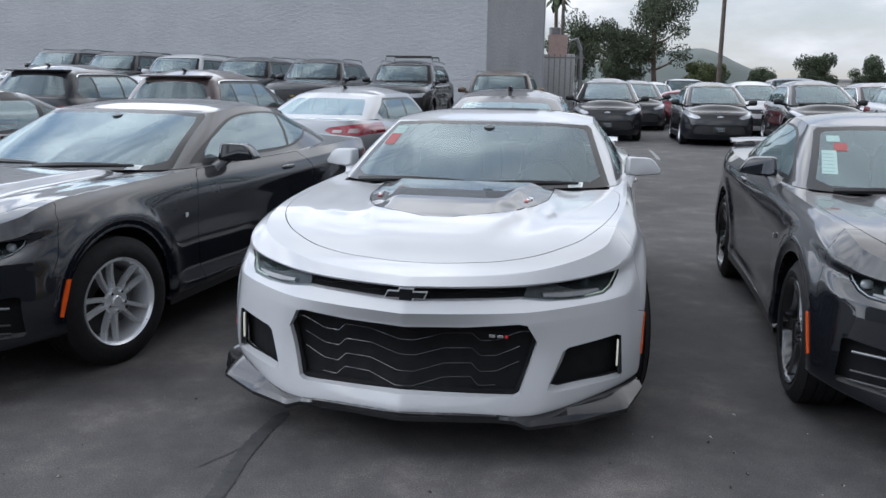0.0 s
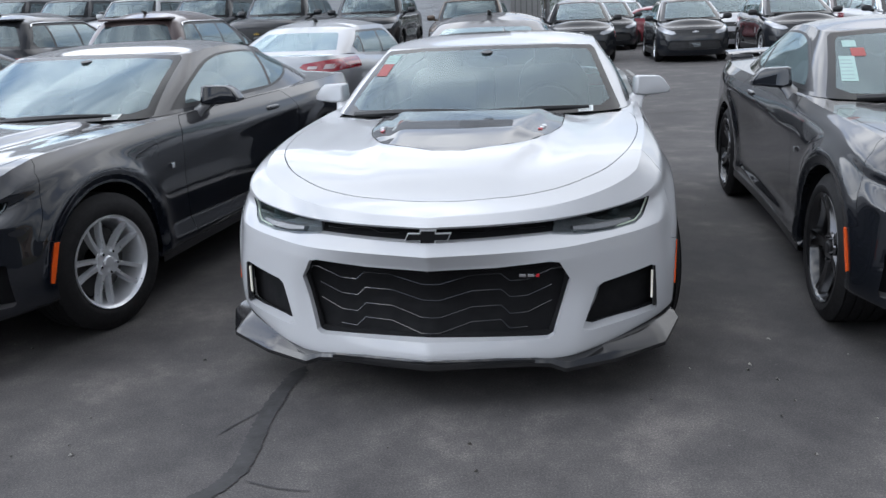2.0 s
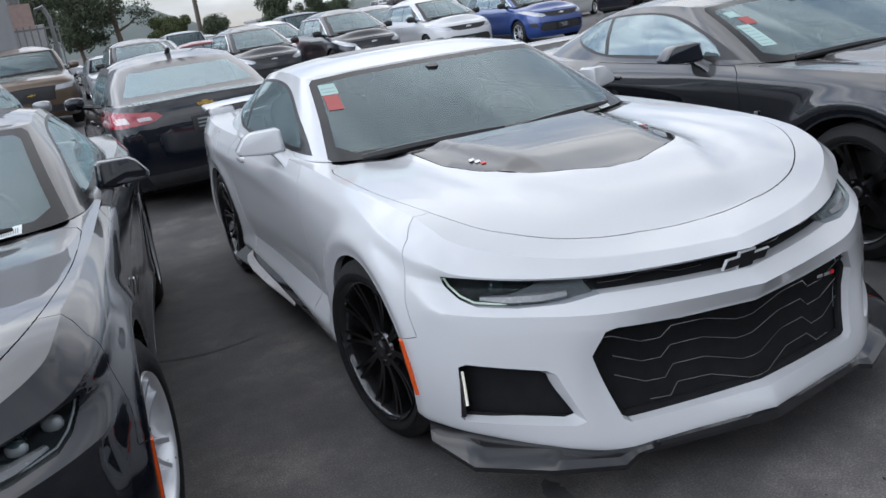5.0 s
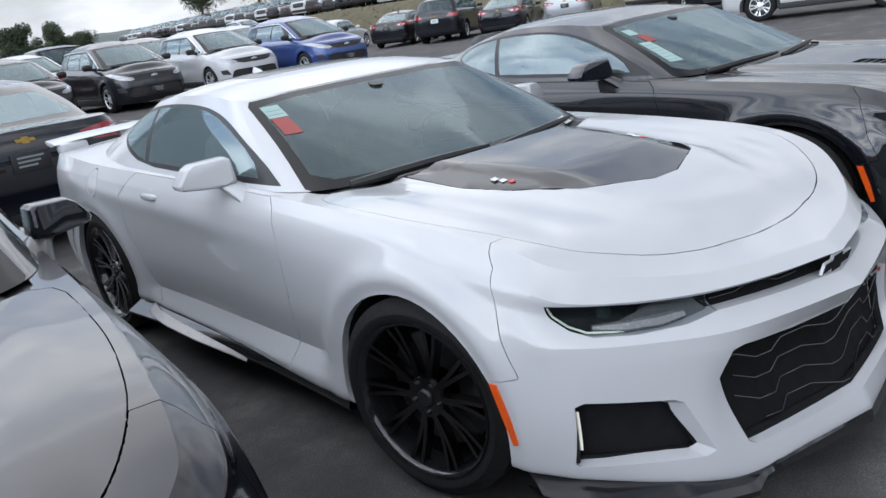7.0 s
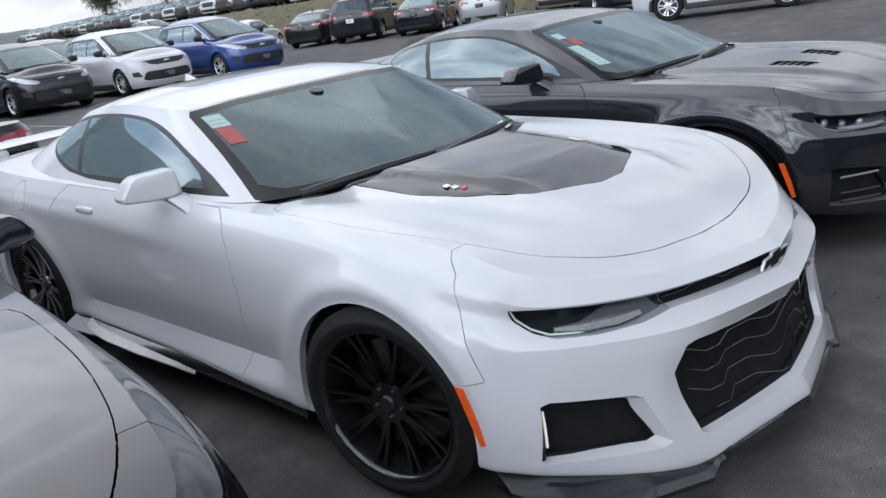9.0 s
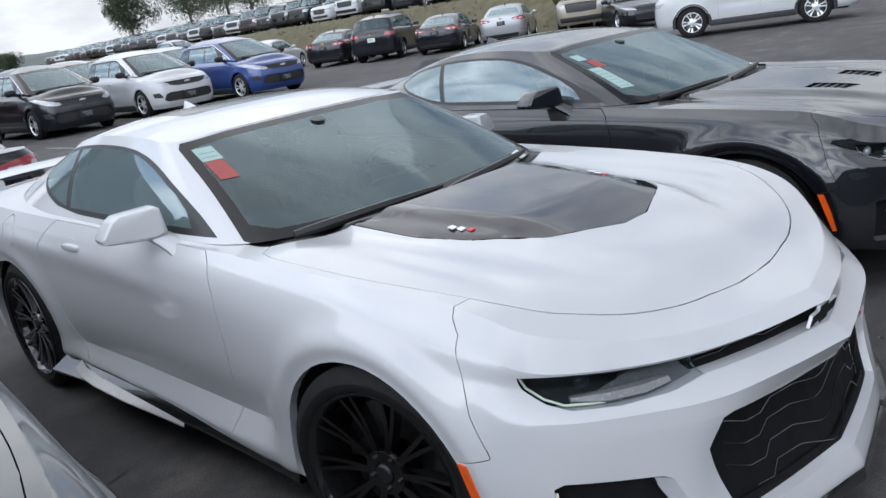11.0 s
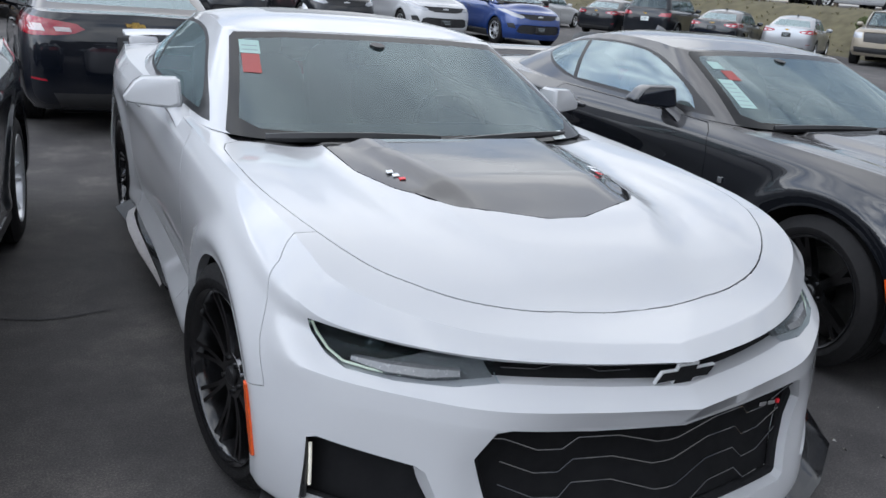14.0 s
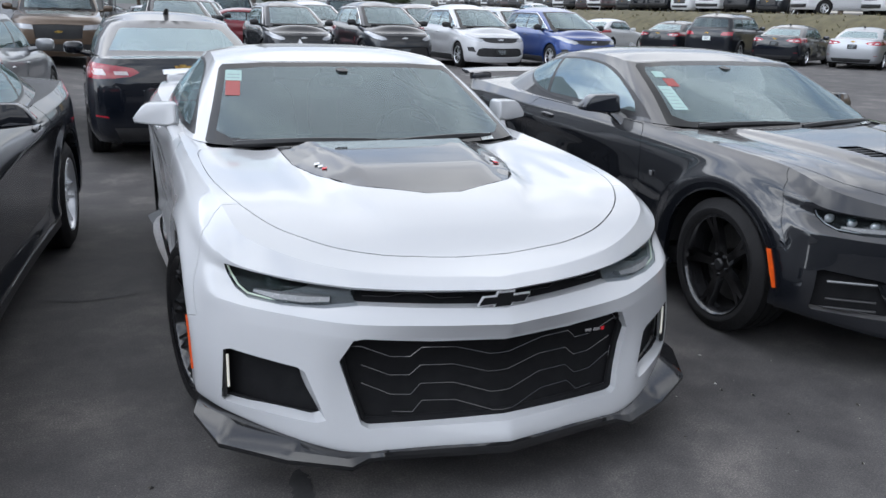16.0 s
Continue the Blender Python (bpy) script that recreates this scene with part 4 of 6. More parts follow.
    ellipsoid(proj, (.69, near_y(lpts, .69, .685) + 0.03, .686), (.027, .02, .026), 2)
    pair("projector", proj, GLASS, car)
    if not sport:
        for x, z in ((.61, .668), (.69, .676), (.765, .69)):
            bulb = bmesh.new()
            ellipsoid(bulb, (x, near_y(lpts, x, z) + .028, z), (.026, .014, .020), 2.4, 12)
            pair("projector", bulb, SATIN, car, "bright projector of the head lamp")
    strip = bmesh.new()
    path = [(x, near_y(lpts, x, z) + 0.012, z) for x, z in ((.822, .724), (.812, .698), (.796, .670), (.772, .653), (.72, .646), (.66, .643), (.615, .645))]
    tube(strip, path, 0.0032, 6)
    pair("light_strip", strip, LED_DIM if sport else CLEAR_LAMP, car, "lit daytime running strip" if sport else "")
    lip(lamp, 0.008, 0.002)
    pair("lamp_lens", lamp, LENS, car, "clear head lamp lens")
    # corner vents
    fpts = points_of(fog)
    push(fog, (-0.01, 0.075, 0))
    pair("corner_vent", fog, UNDER, car, "black corner air vent")
    rims = [("grille_frame", [(-.001, .530), (.25, .535), (.447, .551), (.479, .544), (.516, .480), (.459, .282), (.440, .271), (.25, .275), (-.001, .281)], mpts, False),
            ("vent_frame", [(.634, .432), (.653, .444), (.836, .469), (.850, .462), (.860, .302), (.853, .297), (.604, .286), (.582, .294), (.634, .432)], fpts, True)] if sport else []
    for name, line, where, closed in rims:
        rim = bmesh.new()
        tube(rim, [(x, near_y(where, x, z) + (0.055 if closed else 0.040), z) for x, z in flowing(line, 3)], 0.007 if closed else 0.014, 8)
        if closed:
            pair(name, rim, UNDER, car, "black frame round the vent")
        else:
            part(name, mirrored(rim), UNDER, car, "black frame round the grille")
    if sport:
        led = bmesh.new()
        tube(led, [(.845, near_y(fpts, .845, z) + 0.022, z) for z in (.335, .36, .40, .448)], 0.0045, 6)
        pair("daytime_lamp", led, LED, car, "lit vertical daytime running lamp")
        frame_ = bmesh.new()
        tube(frame_, [(.857, near_y(fpts, .857, z) + 0.016, z) for z in (.300, .34, .40, .464)], 0.008, 6)
        pair("lamp_frame", frame_, TRIM, car)
    else:
        for z0, z1, mat in ((.43, .425, LAMP_GREY), (.35, .345, TRIM), (.31, .305, TRIM)):
            st = bmesh.new()
            tube(st, [(x, near_y(fpts, x, z0) + 0.012, z0 + (z1 - z0) * k / 3) for k, x in enumerate((.66, .72, .78, .82))], 0.006, 6)
            pair("vent_strip", st, mat, car)
    # glasshouse
    front = lambda c, n: c.y < 2.45 and n.y < -0.15  # noqa: E731
    wide = split(gh, [(-.1, .90), (.70, .90), (.768, .948), (.634, 1.235), (.61, 1.253), (.4, 1.263), (-.1, 1.266)], "xz", front)
    screen = split(wide, [(-.1, .966), (.66, .966), (.712, .990), (.608, 1.214), (.584, 1.232), (.4, 1.243), (-.1, 1.247)], "xz")
    outline = [(1.80, .962)] + flowing([(1.93, 1.028), (2.08, 1.092), (2.33, 1.182), (2.53, 1.230), (2.73, 1.250), (2.95, 1.254), (3.18, 1.244), (3.36, 1.223), (3.53, 1.186), (3.60, 1.132), (3.572, 1.104), (3.43, 1.052), (3.20, 1.002)], 4) + [(2.95, .980), (2.5, .972)]
    trim = split(gh, outline, "yz", lambda c, n: c.x > 0.3 and n.x > 0.1)
    pane = split(trim, [(1.955, .986), (2.02, 1.040)] + flowing([(2.12, 1.090), (2.35, 1.170), (2.54, 1.217), (2.73, 1.237), (2.95, 1.241), (3.175, 1.231)], 4) + [(3.050, 1.002), (2.5, .994)], "yz")
    small = split(trim, [(3.215, 1.227)] + flowing([(3.35, 1.209), (3.51, 1.176), (3.575, 1.130), (3.553, 1.106), (3.42, 1.066), (3.21, 1.022)], 4) + [(3.095, 1.006)], "yz")
    back = split(gh, [(-.1, 1.04), (.56, 1.04), (.47, 1.135), (.43, 1.155), (-.1, 1.17)], "xz", lambda c, n: c.y > 3.4 and n.y > 0.1)
    roof_glass = split(gh, [(-.1, 2.66), (.32, 2.66), (.36, 2.70), (.36, 3.03), (.32, 3.07), (-.1, 3.07)], "xy", lambda c, n: n.z > 0.8 and c.z > 1.2) if sport else None
    spts, bpts = points_of(screen), points_of(wide)
    part("windscreen_border", mirrored(wide), FRIT, car)
    part("windscreen", mirrored(screen), GLASS if sport else SHEEN_GLASS, car, "tinted windscreen reflecting the sky")
    lip(trim, 0.004, 0.0)
    pair("window_trim", trim, SEAL, car)
    pair("side_window", pane, SIDE_GLASS, car)
    pair("quarter_window", small, SIDE_GLASS, car)
    part("rear_window", mirrored(back), DARK_GLASS, car)
    if roof_glass:
        lip(roof_glass, 0.01, 0.002)
        part("sunroof", mirrored(roof_glass), FRIT, car, "dark glass sunroof")
    part("roof", mirrored(gh), body, car)
    # stickers behind the glass
    bpts = np.concatenate([spts, bpts])
    low = decal("sticker", bpts, .545, .622, .944, .967, PAPER, car, -0.007, "white barcode sticker")
    for k in range(9):
        decal("barcode", bpts, .552 + k * .007, .555 + k * .007, .949, .962, INK, low, -0.0085)
    if sport:
        a = decal("sticker", spts, -.620, -.541, 1.184, 1.228, PAPER_GREEN, car, -0.006, "pale green windscreen sticker", 0.36)
        for k in range(2):
            decal("print", spts, -.608 + k * .005, -.548 + k * .005, 1.194 + k * .014, 1.197 + k * .014, INK, a, -0.0078, "", 0.36)
        decal("sticker", spts, -.638, -.570, 1.124, 1.183, PAPER_RED, car, -0.007, "orange-red windscreen sticker", 0.36)
    if sheet:
        a = decal("sticker", spts, -.675, -.60, 1.02, 1.135, PAPER_GREEN, car, -0.006, "long pale price sheet on the windscreen", 0.35)
        for k in range(6):
            decal("print", spts, -.667 + k * .005, -.61 + k * .005, 1.03 + k * .017, 1.033 + k * .017, INK, a, -0.0078, "", 0.35)
        decal("sticker", spts, -.590, -.52, 1.18, 1.212, PAPER_GREEN, car, -0.006, "pale green windscreen sticker", 0.3)
        decal("sticker", spts, -.57, -.50, 1.135, 1.175, PAPER_RED, car, -0.007, "orange-red windscreen sticker", 0.3)
    for x0, x1 in ((-.66, -.02), (-.02, .60)):
        wiper = bmesh.new()
        path = []
        for u in np.linspace(0, 1, 8):
            x = x0 + (x1 - x0) * u
            path.append((x, 1.418 + 0.30 * abs(x) ** 2.2 + 0.03 * u, 0.952 + 0.016 * u + 0.008 * math.sin(math.pi * u)))
        tube(wiper, path, [0.012, 0.015, 0.015, 0.014, 0.014, 0.012, 0.010, 0.006], 6, 1.3)
        part("wiper", wiper, TRIM, car)
    # mirrors
    shell = bmesh.new()
    outline = [(-.100, .066), (.042, .062), (.072, .044), (.116, -.012), (.110, -.034), (.0, -.048), (-.07, -.054), (-.106, -.040)]
    outline = [(p[0] * (1 - u) + q[0] * u, p[1] * (1 - u) + q[1] * u) for p, q in zip(outline, outline[1:] + outline[:1]) for u in (.10, .90)]
    # a flat face that leans back at the top, a rounded edge, the case, and a chamfer underneath
    rings = [[shell.verts.new((x * f, y + 0.030 * x / 0.1 + 0.26 * max(0, z) * lean, z * f + up)) for x, z in outline]
             for y, f, lean, up in ((-.066, .80, 1, .006), (-.063, .90, 1, .003), (-.054, .965, .9, .001), (-.040, .995, .7, 0), (-.010, 1.0, .4, 0), (.040, .99, 0, 0), (.052, .95, 0, 0))]
    for r0, r1 in zip(rings, rings[1:]):
        for k in range(len(r0)):
            j = (k + 1) % len(r0)
            shell.faces.new((r0[k], r0[j], r1[j], r1[k]))
    shell.faces.new(rings[0])
    shell.faces.new(rings[-1])
    bmesh.ops.recalc_face_normals(shell, faces=list(shell.faces))
    bmesh.ops.transform(shell, matrix=pose(0.955, 2.14, 1.012, 0, 2, 6), verts=shell.verts)
    stem = bmesh.new()
    tube(stem, [(.838, 1.985, .896), (.850, 2.02, .925), (.868, 2.07, .952), (.892, 2.11, .974), (.92, 2.135, .990)], [.060, .054, .048, .043, .034], 14, 0.60)
    mats = body if sport else BLACK
    pair("mirror", shell, mats, car, "", 32)
    pair("mirror_stem", stem, mats, car)
    glassy = bmesh.new()
    plate(glassy, [(-.085, -.030), (.078, -.028), (.088, -.012), (.074, .024), (-.084, .048)], 0, 0.003)
    bmesh.ops.transform(glassy, matrix=pose(0.955, 2.20, 1.012, 0, 2, 6), verts=glassy.verts)
    pair("mirror_glass", glassy, CHROME, car)
    # handles, side lamps, skirts
    h = bmesh.new()
    ellipsoid(h, (.931, 2.865, .862), (.016, .088, .017), 3.2, 14)
    box(h, .908, .930, 2.795, 2.82, .852, .872, .004)
    pair("door_handle", h, body, car)
    cup = bmesh.new()
    ellipsoid(cup, (.914, 2.865, .862), (.008, .062, .040), 2.2, 14)
    pair("handle_recess", cup, body if sport else TRIM, car)
    m = bmesh.new()
    side = [(.566, .521), (.536, .523), (.502, .43), (.482, .352), (.500, .346), (.528, .42)]
    flank_pts = pts[pts[:, 0] > .8]
    out_x = [float(flank_pts[np.argsort((flank_pts[:, 1] - y) ** 2 + (flank_pts[:, 2] - z) ** 2)[:3], 0].max()) for y, z in side]
    vs = [m.verts.new((x + .006, y, z)) for x, (y, z) in zip(out_x, side)]
    ws = [m.verts.new((x - .03, y + .01, z)) for x, (y, z) in zip(out_x, side)]
    m.faces.new(vs)
    for k in range(len(vs)):
        m.faces.new((vs[k], ws[k], ws[(k + 1) % len(vs)], vs[(k + 1) % len(vs)]))
    bmesh.ops.recalc_face_normals(m, faces=list(m.faces))
    pair("side_marker", m, AMBER, car, "amber side marker lamp")
    if not sport:
        b = bmesh.new()
        box(b, .935, .943, 1.545, 1.575, .675, .705, .003)
        pair("badge", b, CHROME, car, "small silver fender badge")
    sk = bmesh.new()
    reach = 0.045 if sport else 0.0
    g = []
    for y in np.linspace(1.37, 3.32, 14):
        u = (y - 1.37) / 1.95
        z = 0.232 + 0.035 * u
        x = 0.925 - 0.02 * math.sin(math.pi * u)
        out = .008 + reach * (0.15 + 1.6 * u * u)
        g.append([(x - .02, y, z + .012), (x + .006, y, z - .004), (x + out, y, z - .034 - .012 * u), (x + out - .003, y, z - .046 - .012 * u), (x - .12, y, z - .058)])
    grid_into(sk, np.array(g), lambda p: Vector((1, 0, -0.2)))
    # the gloss skirt's sky reflection, drawn as a pale edge
    if sport:
        fin = bmesh.new()
        g = []
        for y, x, z in ((2.15, .944, .192), (2.30, .954, .198), (2.60, .980, .208), (2.88, .992, .222), (3.04, .986, .234), (3.15, .962, .244)):
            w = .004 + .036 * min(1, max(0, y - 2.1) / .6)
            g.append([(x - w, y, z + .006 + w * .5), (x, y, z), (x, y, z - .006)])
        grid_into(fin, np.array(g), lambda p: Vector((1, 0, .6)))
        pair("skirt_fin", fin, SKIRT_SHEEN, car, "pale edge of the side skirt, sky reflection put into its colour")
    pair("side_skirt", sk, BLACK_ALLOY if sport else TRIM, car, "gloss black side skirt")
    if sport:
        top = [(0, -.064, .216), (.38, .014, .198), (.45, .052, .190), (.53, .085, .194), (.66, .160, .214), (.85, .350, .246), (.915, .51, .262)]
        low_ = [(0, -.074, .181), (.38, .004, .178), (.455, .020, .172), (.51, .012, .156), (.70, .100, .166), (.895, .235, .186), (.958, .40, .226)]
        und = [(0, .01, .154), (.38, .08, .152), (.46, .09, .148), (.53, .09, .142), (.68, .18, .146), (.84, .35, .158), (.90, .52, .185)]
        t = np.linspace(0, 6, 37)
        top, low_, und = [np.stack([np.interp(t, range(7), [q[k] for q in line]) for k in range(3)], -1) for line in (top, low_, und)]
        g = np.stack([top, top * 0.30 + low_ * 0.70 + [0, 0, .010], low_ + [0, 0, .004], low_ + [0, .002, -.012], und])
        g[:, 0, 0] = 0
        sp = bmesh.new()
        grid_into(sp, g, lambda p: Vector((p.x * 0.6, -1, 0.0)))
        part("splitter", mirrored(sp), BLACK_ALLOY, car, "gloss black front splitter with raised corners", 18)
    # wing, antenna
    if wing:
        wg = bmesh.new()
        g = []
        for x in np.linspace(0, .80, 15):
            u = x / .80
            y, z = 4.56 + .06 * u**3, 1.040 - 0.022 * u**4
            g.append([(x, y + a, z + b) for a, b in ((0, 0), (.06, .014), (.20, .022), (.205, .006), (.10, -.016), (0, 0))])
        g.append([(.805, 4.72, 1.022)] * 6)
        grid_into(wg, np.array(g), lambda p: Vector((0, p.y - 4.66, (p.z - 1.06) * 6)))
        part("rear_wing", mirrored(wg), body if wing == "body" else BLACK, car, "raised rear wing")
        legs = bmesh.new()
        box(legs, .60, .78, 4.58, 4.70, .95, 1.025, .025)
        pair("wing_leg", legs, body if wing == "body" else BLACK, car)
    fin = bmesh.new()
    g = []
    for y, hgt, w in ((0, .002, .004), (.05, .022, .016), (.11, .045, .022), (.15, .055, .018), (.17, .004, .012)):
        g.append([(q * w, 3.18 + y, 1.302 - 0.05 * y + hgt * k) for q, k in ((-1, 0), (-.6, .6), (0, 1), (.6, .6), (1, 0))])
    grid_into(fin, np.array(g), lambda p: Vector((p.x, 0, 0.01)))
    part("antenna", fin, body, car)
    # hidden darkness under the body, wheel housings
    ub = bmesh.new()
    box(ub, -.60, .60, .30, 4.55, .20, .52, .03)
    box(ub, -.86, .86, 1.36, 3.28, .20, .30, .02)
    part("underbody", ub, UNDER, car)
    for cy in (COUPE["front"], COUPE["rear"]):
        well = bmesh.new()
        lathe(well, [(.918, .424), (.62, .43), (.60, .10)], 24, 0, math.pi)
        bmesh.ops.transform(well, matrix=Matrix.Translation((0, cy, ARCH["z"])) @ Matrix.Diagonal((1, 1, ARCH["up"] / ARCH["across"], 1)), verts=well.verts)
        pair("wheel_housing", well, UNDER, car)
    interior(car, 0.34, 0.74, 1.78, 0.93, [(-.37, 2.45), (.37, 2.45), (-.33, 3.2), (.33, 3.2)])
    rear_view = bmesh.new()
    ellipsoid(rear_view, (0, 2.22, 1.175), (.125, .022, .036), 3.5)
    tube(rear_view, [(0, 2.20, 1.19), (0, 2.19, 1.235)], [.02, .035], 8)
    part("rear_view_mirror", rear_view, SEAL, car, "black rear view mirror behind the windscreen")
    for s in (-1, 1):
        fit_wheel(car, kit, s * 0.935, COUPE["front"], COUPE["hub"] - lift, 20, steer)
        fit_wheel(car, kit, s * 0.935, COUPE["rear"], COUPE["hub"] - lift, 50)
    return car


# ---- the other vehicles ----
def vehicle(name, label, category, body, kit, s, group="parked cars"):
    """A vehicle from its main measures: s gives length, half width, heights and the places of its lines."""
    car = thing(name, label, category, group)
    L, W, H, belt, hf, deck = s["L"], s["W"], s["H"], s["belt"], s["hood"], s["deck"]
    gc = s.get("clear", 0.20)
    r = s["tyre"]
    ya, yb = s["axles"]

    def row(zf, zm, zr, k, nose, tail):
        w, a, b = W * k, nose, L - tail
        nr = s.get("round", 1.0)
        pts = [(0, a), (w * .45, a + .03 * nr), (w * .75, a + .10 * nr), (w * .92, a + .28 * nr), (w * .985, a + .55), (w, ya), (w, ya + .55), (w, (ya + yb) / 2), (w, yb - .55), (w, yb),
               (w * .985, b - .38), (w * .94, b - .17), (w * .80, b - .05), (w * .45, b - .01), (0, b)]
        out = []
        for x, y in pts:
            u = y / L
            zz = zf + (zm - zf) * smooth01(u / .38) if u < .38 else zm + (zr - zm) * smooth01((u - .5) / .4)
            out.append((x, y, float(zz)))
        return out

    rows = [row(hf, belt, deck, .90, .16, .06), row(hf - .09, belt - .10, deck - .10, .975, .05, .03), row(hf - .24, belt - .32, deck - .30, 1.0, .01, .0),
            row(.46 * r / .33, .50 * r / .33, .52 * r / .33, 1.0, .0, .0), row(gc + .12, gc + .12, gc + .16, .985, .02, .02), row(gc, gc, gc + .06, .93, .08, .09)]
    cow = s["cowl"]
    top = curve([(.16, hf + .01), (.4, hf + .055), (cow * .7, belt - .01), (cow + .1, belt + .03), (s["rear_base"], deck + .02), (L - .06, deck + .01)])
    arch = r + s.get("gap", .035)

    def warp(g):
        g = g.copy()
        x, y, z = g[..., 0], g[..., 1], g[..., 2]
        for cy in (ya, yb):
            q = np.hypot(y - cy, z - r)
            x += 0.014 * np.exp(-(((q - arch - .03) / .04) ** 2)) * smooth01((x - W * .8) / .1)
        x -= 0.018 * np.exp(-(((z - (belt * .62 + .06 * (y / L))) / .10) ** 2)) * smooth01((y - ya - .5) / .3) * smooth01((yb - .4 - y) / .3) * smooth01((x - W * .8) / .1)
        return g

    bm = hull(rows, top, 6, 5, warp, 8, 2.4)
    rt, re, hb = s["roof_start"], s["roof_end"], s["rear_base"]
    tw = s.get("tumble", .16)
    wb, wt = W * .90, W * .90 - tw
    m = (rt + re) / 2
    base = [(0, cow, belt), (wb * .5, cow + .05, belt), (wb * .85, cow + .19, belt - .005), (wb, cow + .42, belt - .01), (wb, (cow + m) / 2 + .2, belt - .01), (wb, m, belt), (wb, (m + hb) / 2, belt),
            (wb * .985, hb - .45, deck - .01), (wb * .90, hb - .12, deck), (wb * .5, hb - .02, deck), (0, hb, deck)]
    zt = H - s.get('crown', .10)
    top_line = [(0, rt, zt + .03), (wt * .5, rt, zt + .025), (wt * .88, rt + .02, zt + .005), (wt, rt + .12, zt), (wt, (rt + m) / 2, zt + .01), (wt, m, zt + .01), (wt, (m + re) / 2, zt + .005),
                (wt * .985, re - .22, zt - .02), (wt * .90, re - .06, zt - .015), (wt * .5, re - .01, zt + .005), (0, re, zt + .01)]
    ridge = curve([(rt, zt + .03), (rt + .35, H - .015), (m, H), (re - .4, H - .02), (re, zt + .01)])
    gh = cabin(base, top_line, ridge, .03, 6, 8, 7)
    split(bm, [(x - .012 if x else -.05, y + (.03 if y < m else -.02)) for x, y, _ in base], "xy", lambda c, n: n.z > .35 and c.z > .5).free()
    for cy in (ya, yb):
        split(bm, circle(cy, r, arch, 28), "yz", lambda c, n: c.x > W * .6 and n.x > .05).free()
    ahead = lambda c, n: n.y < .05 and c.y < .9  # noqa: E731
    behind = lambda c, n: n.y > -.05 and c.y > L - .9  # noqa: E731
    hood = split(bm, [(-.1, .24), (W * .5, .27), (W * .74, .38), (W * .82, .62), (W * .84, cow + .12), (W * .70, cow + .10), (-.1, cow - .06)], "xy", lambda c, n: n.z > .35 and c.z > .5)
    lip(hood, .015, .003)
    part("hood", mirrored(hood), body, car)
    for p0, p1 in s["doors"]:
        d = split(bm, [(p0, belt + .05), (p0, gc + .18), (p1 - .10, gc + .20), (p1, gc + .50), (p1, belt + .05)], "yz", lambda c, n: c.x > W * .6 and n.x > .2)
        lip(d, .015, .003)
        pair("door", d, body, car)
        h = bmesh.new()
        ellipsoid(h, (W * .985, p1 - .16, belt - .13), (.02, .085, .017), 3, 10)
        pair("door_handle", h, body, car)
    for key, mat, back, lbl in s["face"]:
        pts = points_of(bm)
        f = split(bm, s[key], "xz", ahead)
        if back:
            push(f, (0, back, 0))
        part(key, mirrored(f), mat, car, lbl) if s[key][0][0] < 0 else pair(key, f, mat, car, lbl)
    lamp = split(bm, s["tail"], "xz", behind)
    tail_pts = points_of(lamp) if len(lamp.verts) else None
    pair("tail_lamp", lamp, TAIL, car, "red tail lamp")
    for x0, x1, z0, z1 in s.get("clear_panels", ()):
        for sd in (-1, 1):
            decal("lamp_panel", tail_pts, sd * x0, sd * x1, z0, z1, WHITE_LENS, car, .006, "clear panel of the tail lamp", sd * .5)
    for key, mat, lbl in s.get("stern", ()):
        f = split(bm, s[key], "xz", behind)
        part(key, mirrored(f), mat, car, lbl) if s[key][0][0] < 0 else pair(key, f, mat, car, lbl)
    for y0, dy, zz, sgn in ((0, -.012, s.get("badge_z"), 1), (L, .008, s.get("rear_badge_z"), -1)):
        if zz:
            logo = bmesh.new()
            plate(logo, emblem_outline(s.get("badge", .8)), -.006, .006)
            pts = points_of(bm)
            near = pts[(pts[:, 1] < .9) if sgn > 0 else (pts[:, 1] > L - .9)]
            push(logo, (0, near_y(near, 0.02, zz) + dy * 1.0, zz))
            part("emblem", logo, s.get("badge_metal") or GOLD_BADGE, car)
    if s.get("plate"):
        y, z, mat = s["plate"]
        pl = bmesh.new()
        box(pl, -.155, .155, y - .008, y + .008, z - .078, z + .078, .004)
        pl = part("number_plate", pl, mat, car)
        for k in range(3):
            b = bmesh.new()
            box(b, -.10 + .03 * k, .11, y + (-.012 if y < 1 else .009), y + (-.009 if y < 1 else .012), z + .035 - k * .035, z + .05 - k * .035)
            part("print", b, INK, pl)
    lip(bm, .03, 0)
    part("body_shell", mirrored(bm), body, car)
    # glass
    f1 = wb - .05
    front = lambda c, n: c.y < rt + .1 and n.y < -.12  # noqa: E731
    wide = split(gh, [(-.1, belt - .04), (f1 - .03, belt - .04), (f1 - .01, belt + .03), (wt - .035, zt - .03), (wt - .08, zt - .002), (-.1, zt + .012)], "xz", front)
    screen = split(wide, [(-.1, belt + .06), (f1 - .11, belt + .06), (wt - .09, zt - .05), (wt - .12, zt - .03), (-.1, zt - .015)], "xz")
    part("windscreen_border", mirrored(wide), FRIT, car)
    part("windscreen", mirrored(screen), SHEEN_GLASS, car)
    a0, a1, c0, c1 = s["side_glass"]
    line = [(a0, belt + .015), (a0 + .12, belt + .06), (a1, zt - .075), (a1 + .14, zt - .045), (c1 - .10, zt - .05), (c1, zt - .09), (c0, belt + .08 + deck - belt), (c0 - .12, belt + .03 + (deck - belt) * .7)]
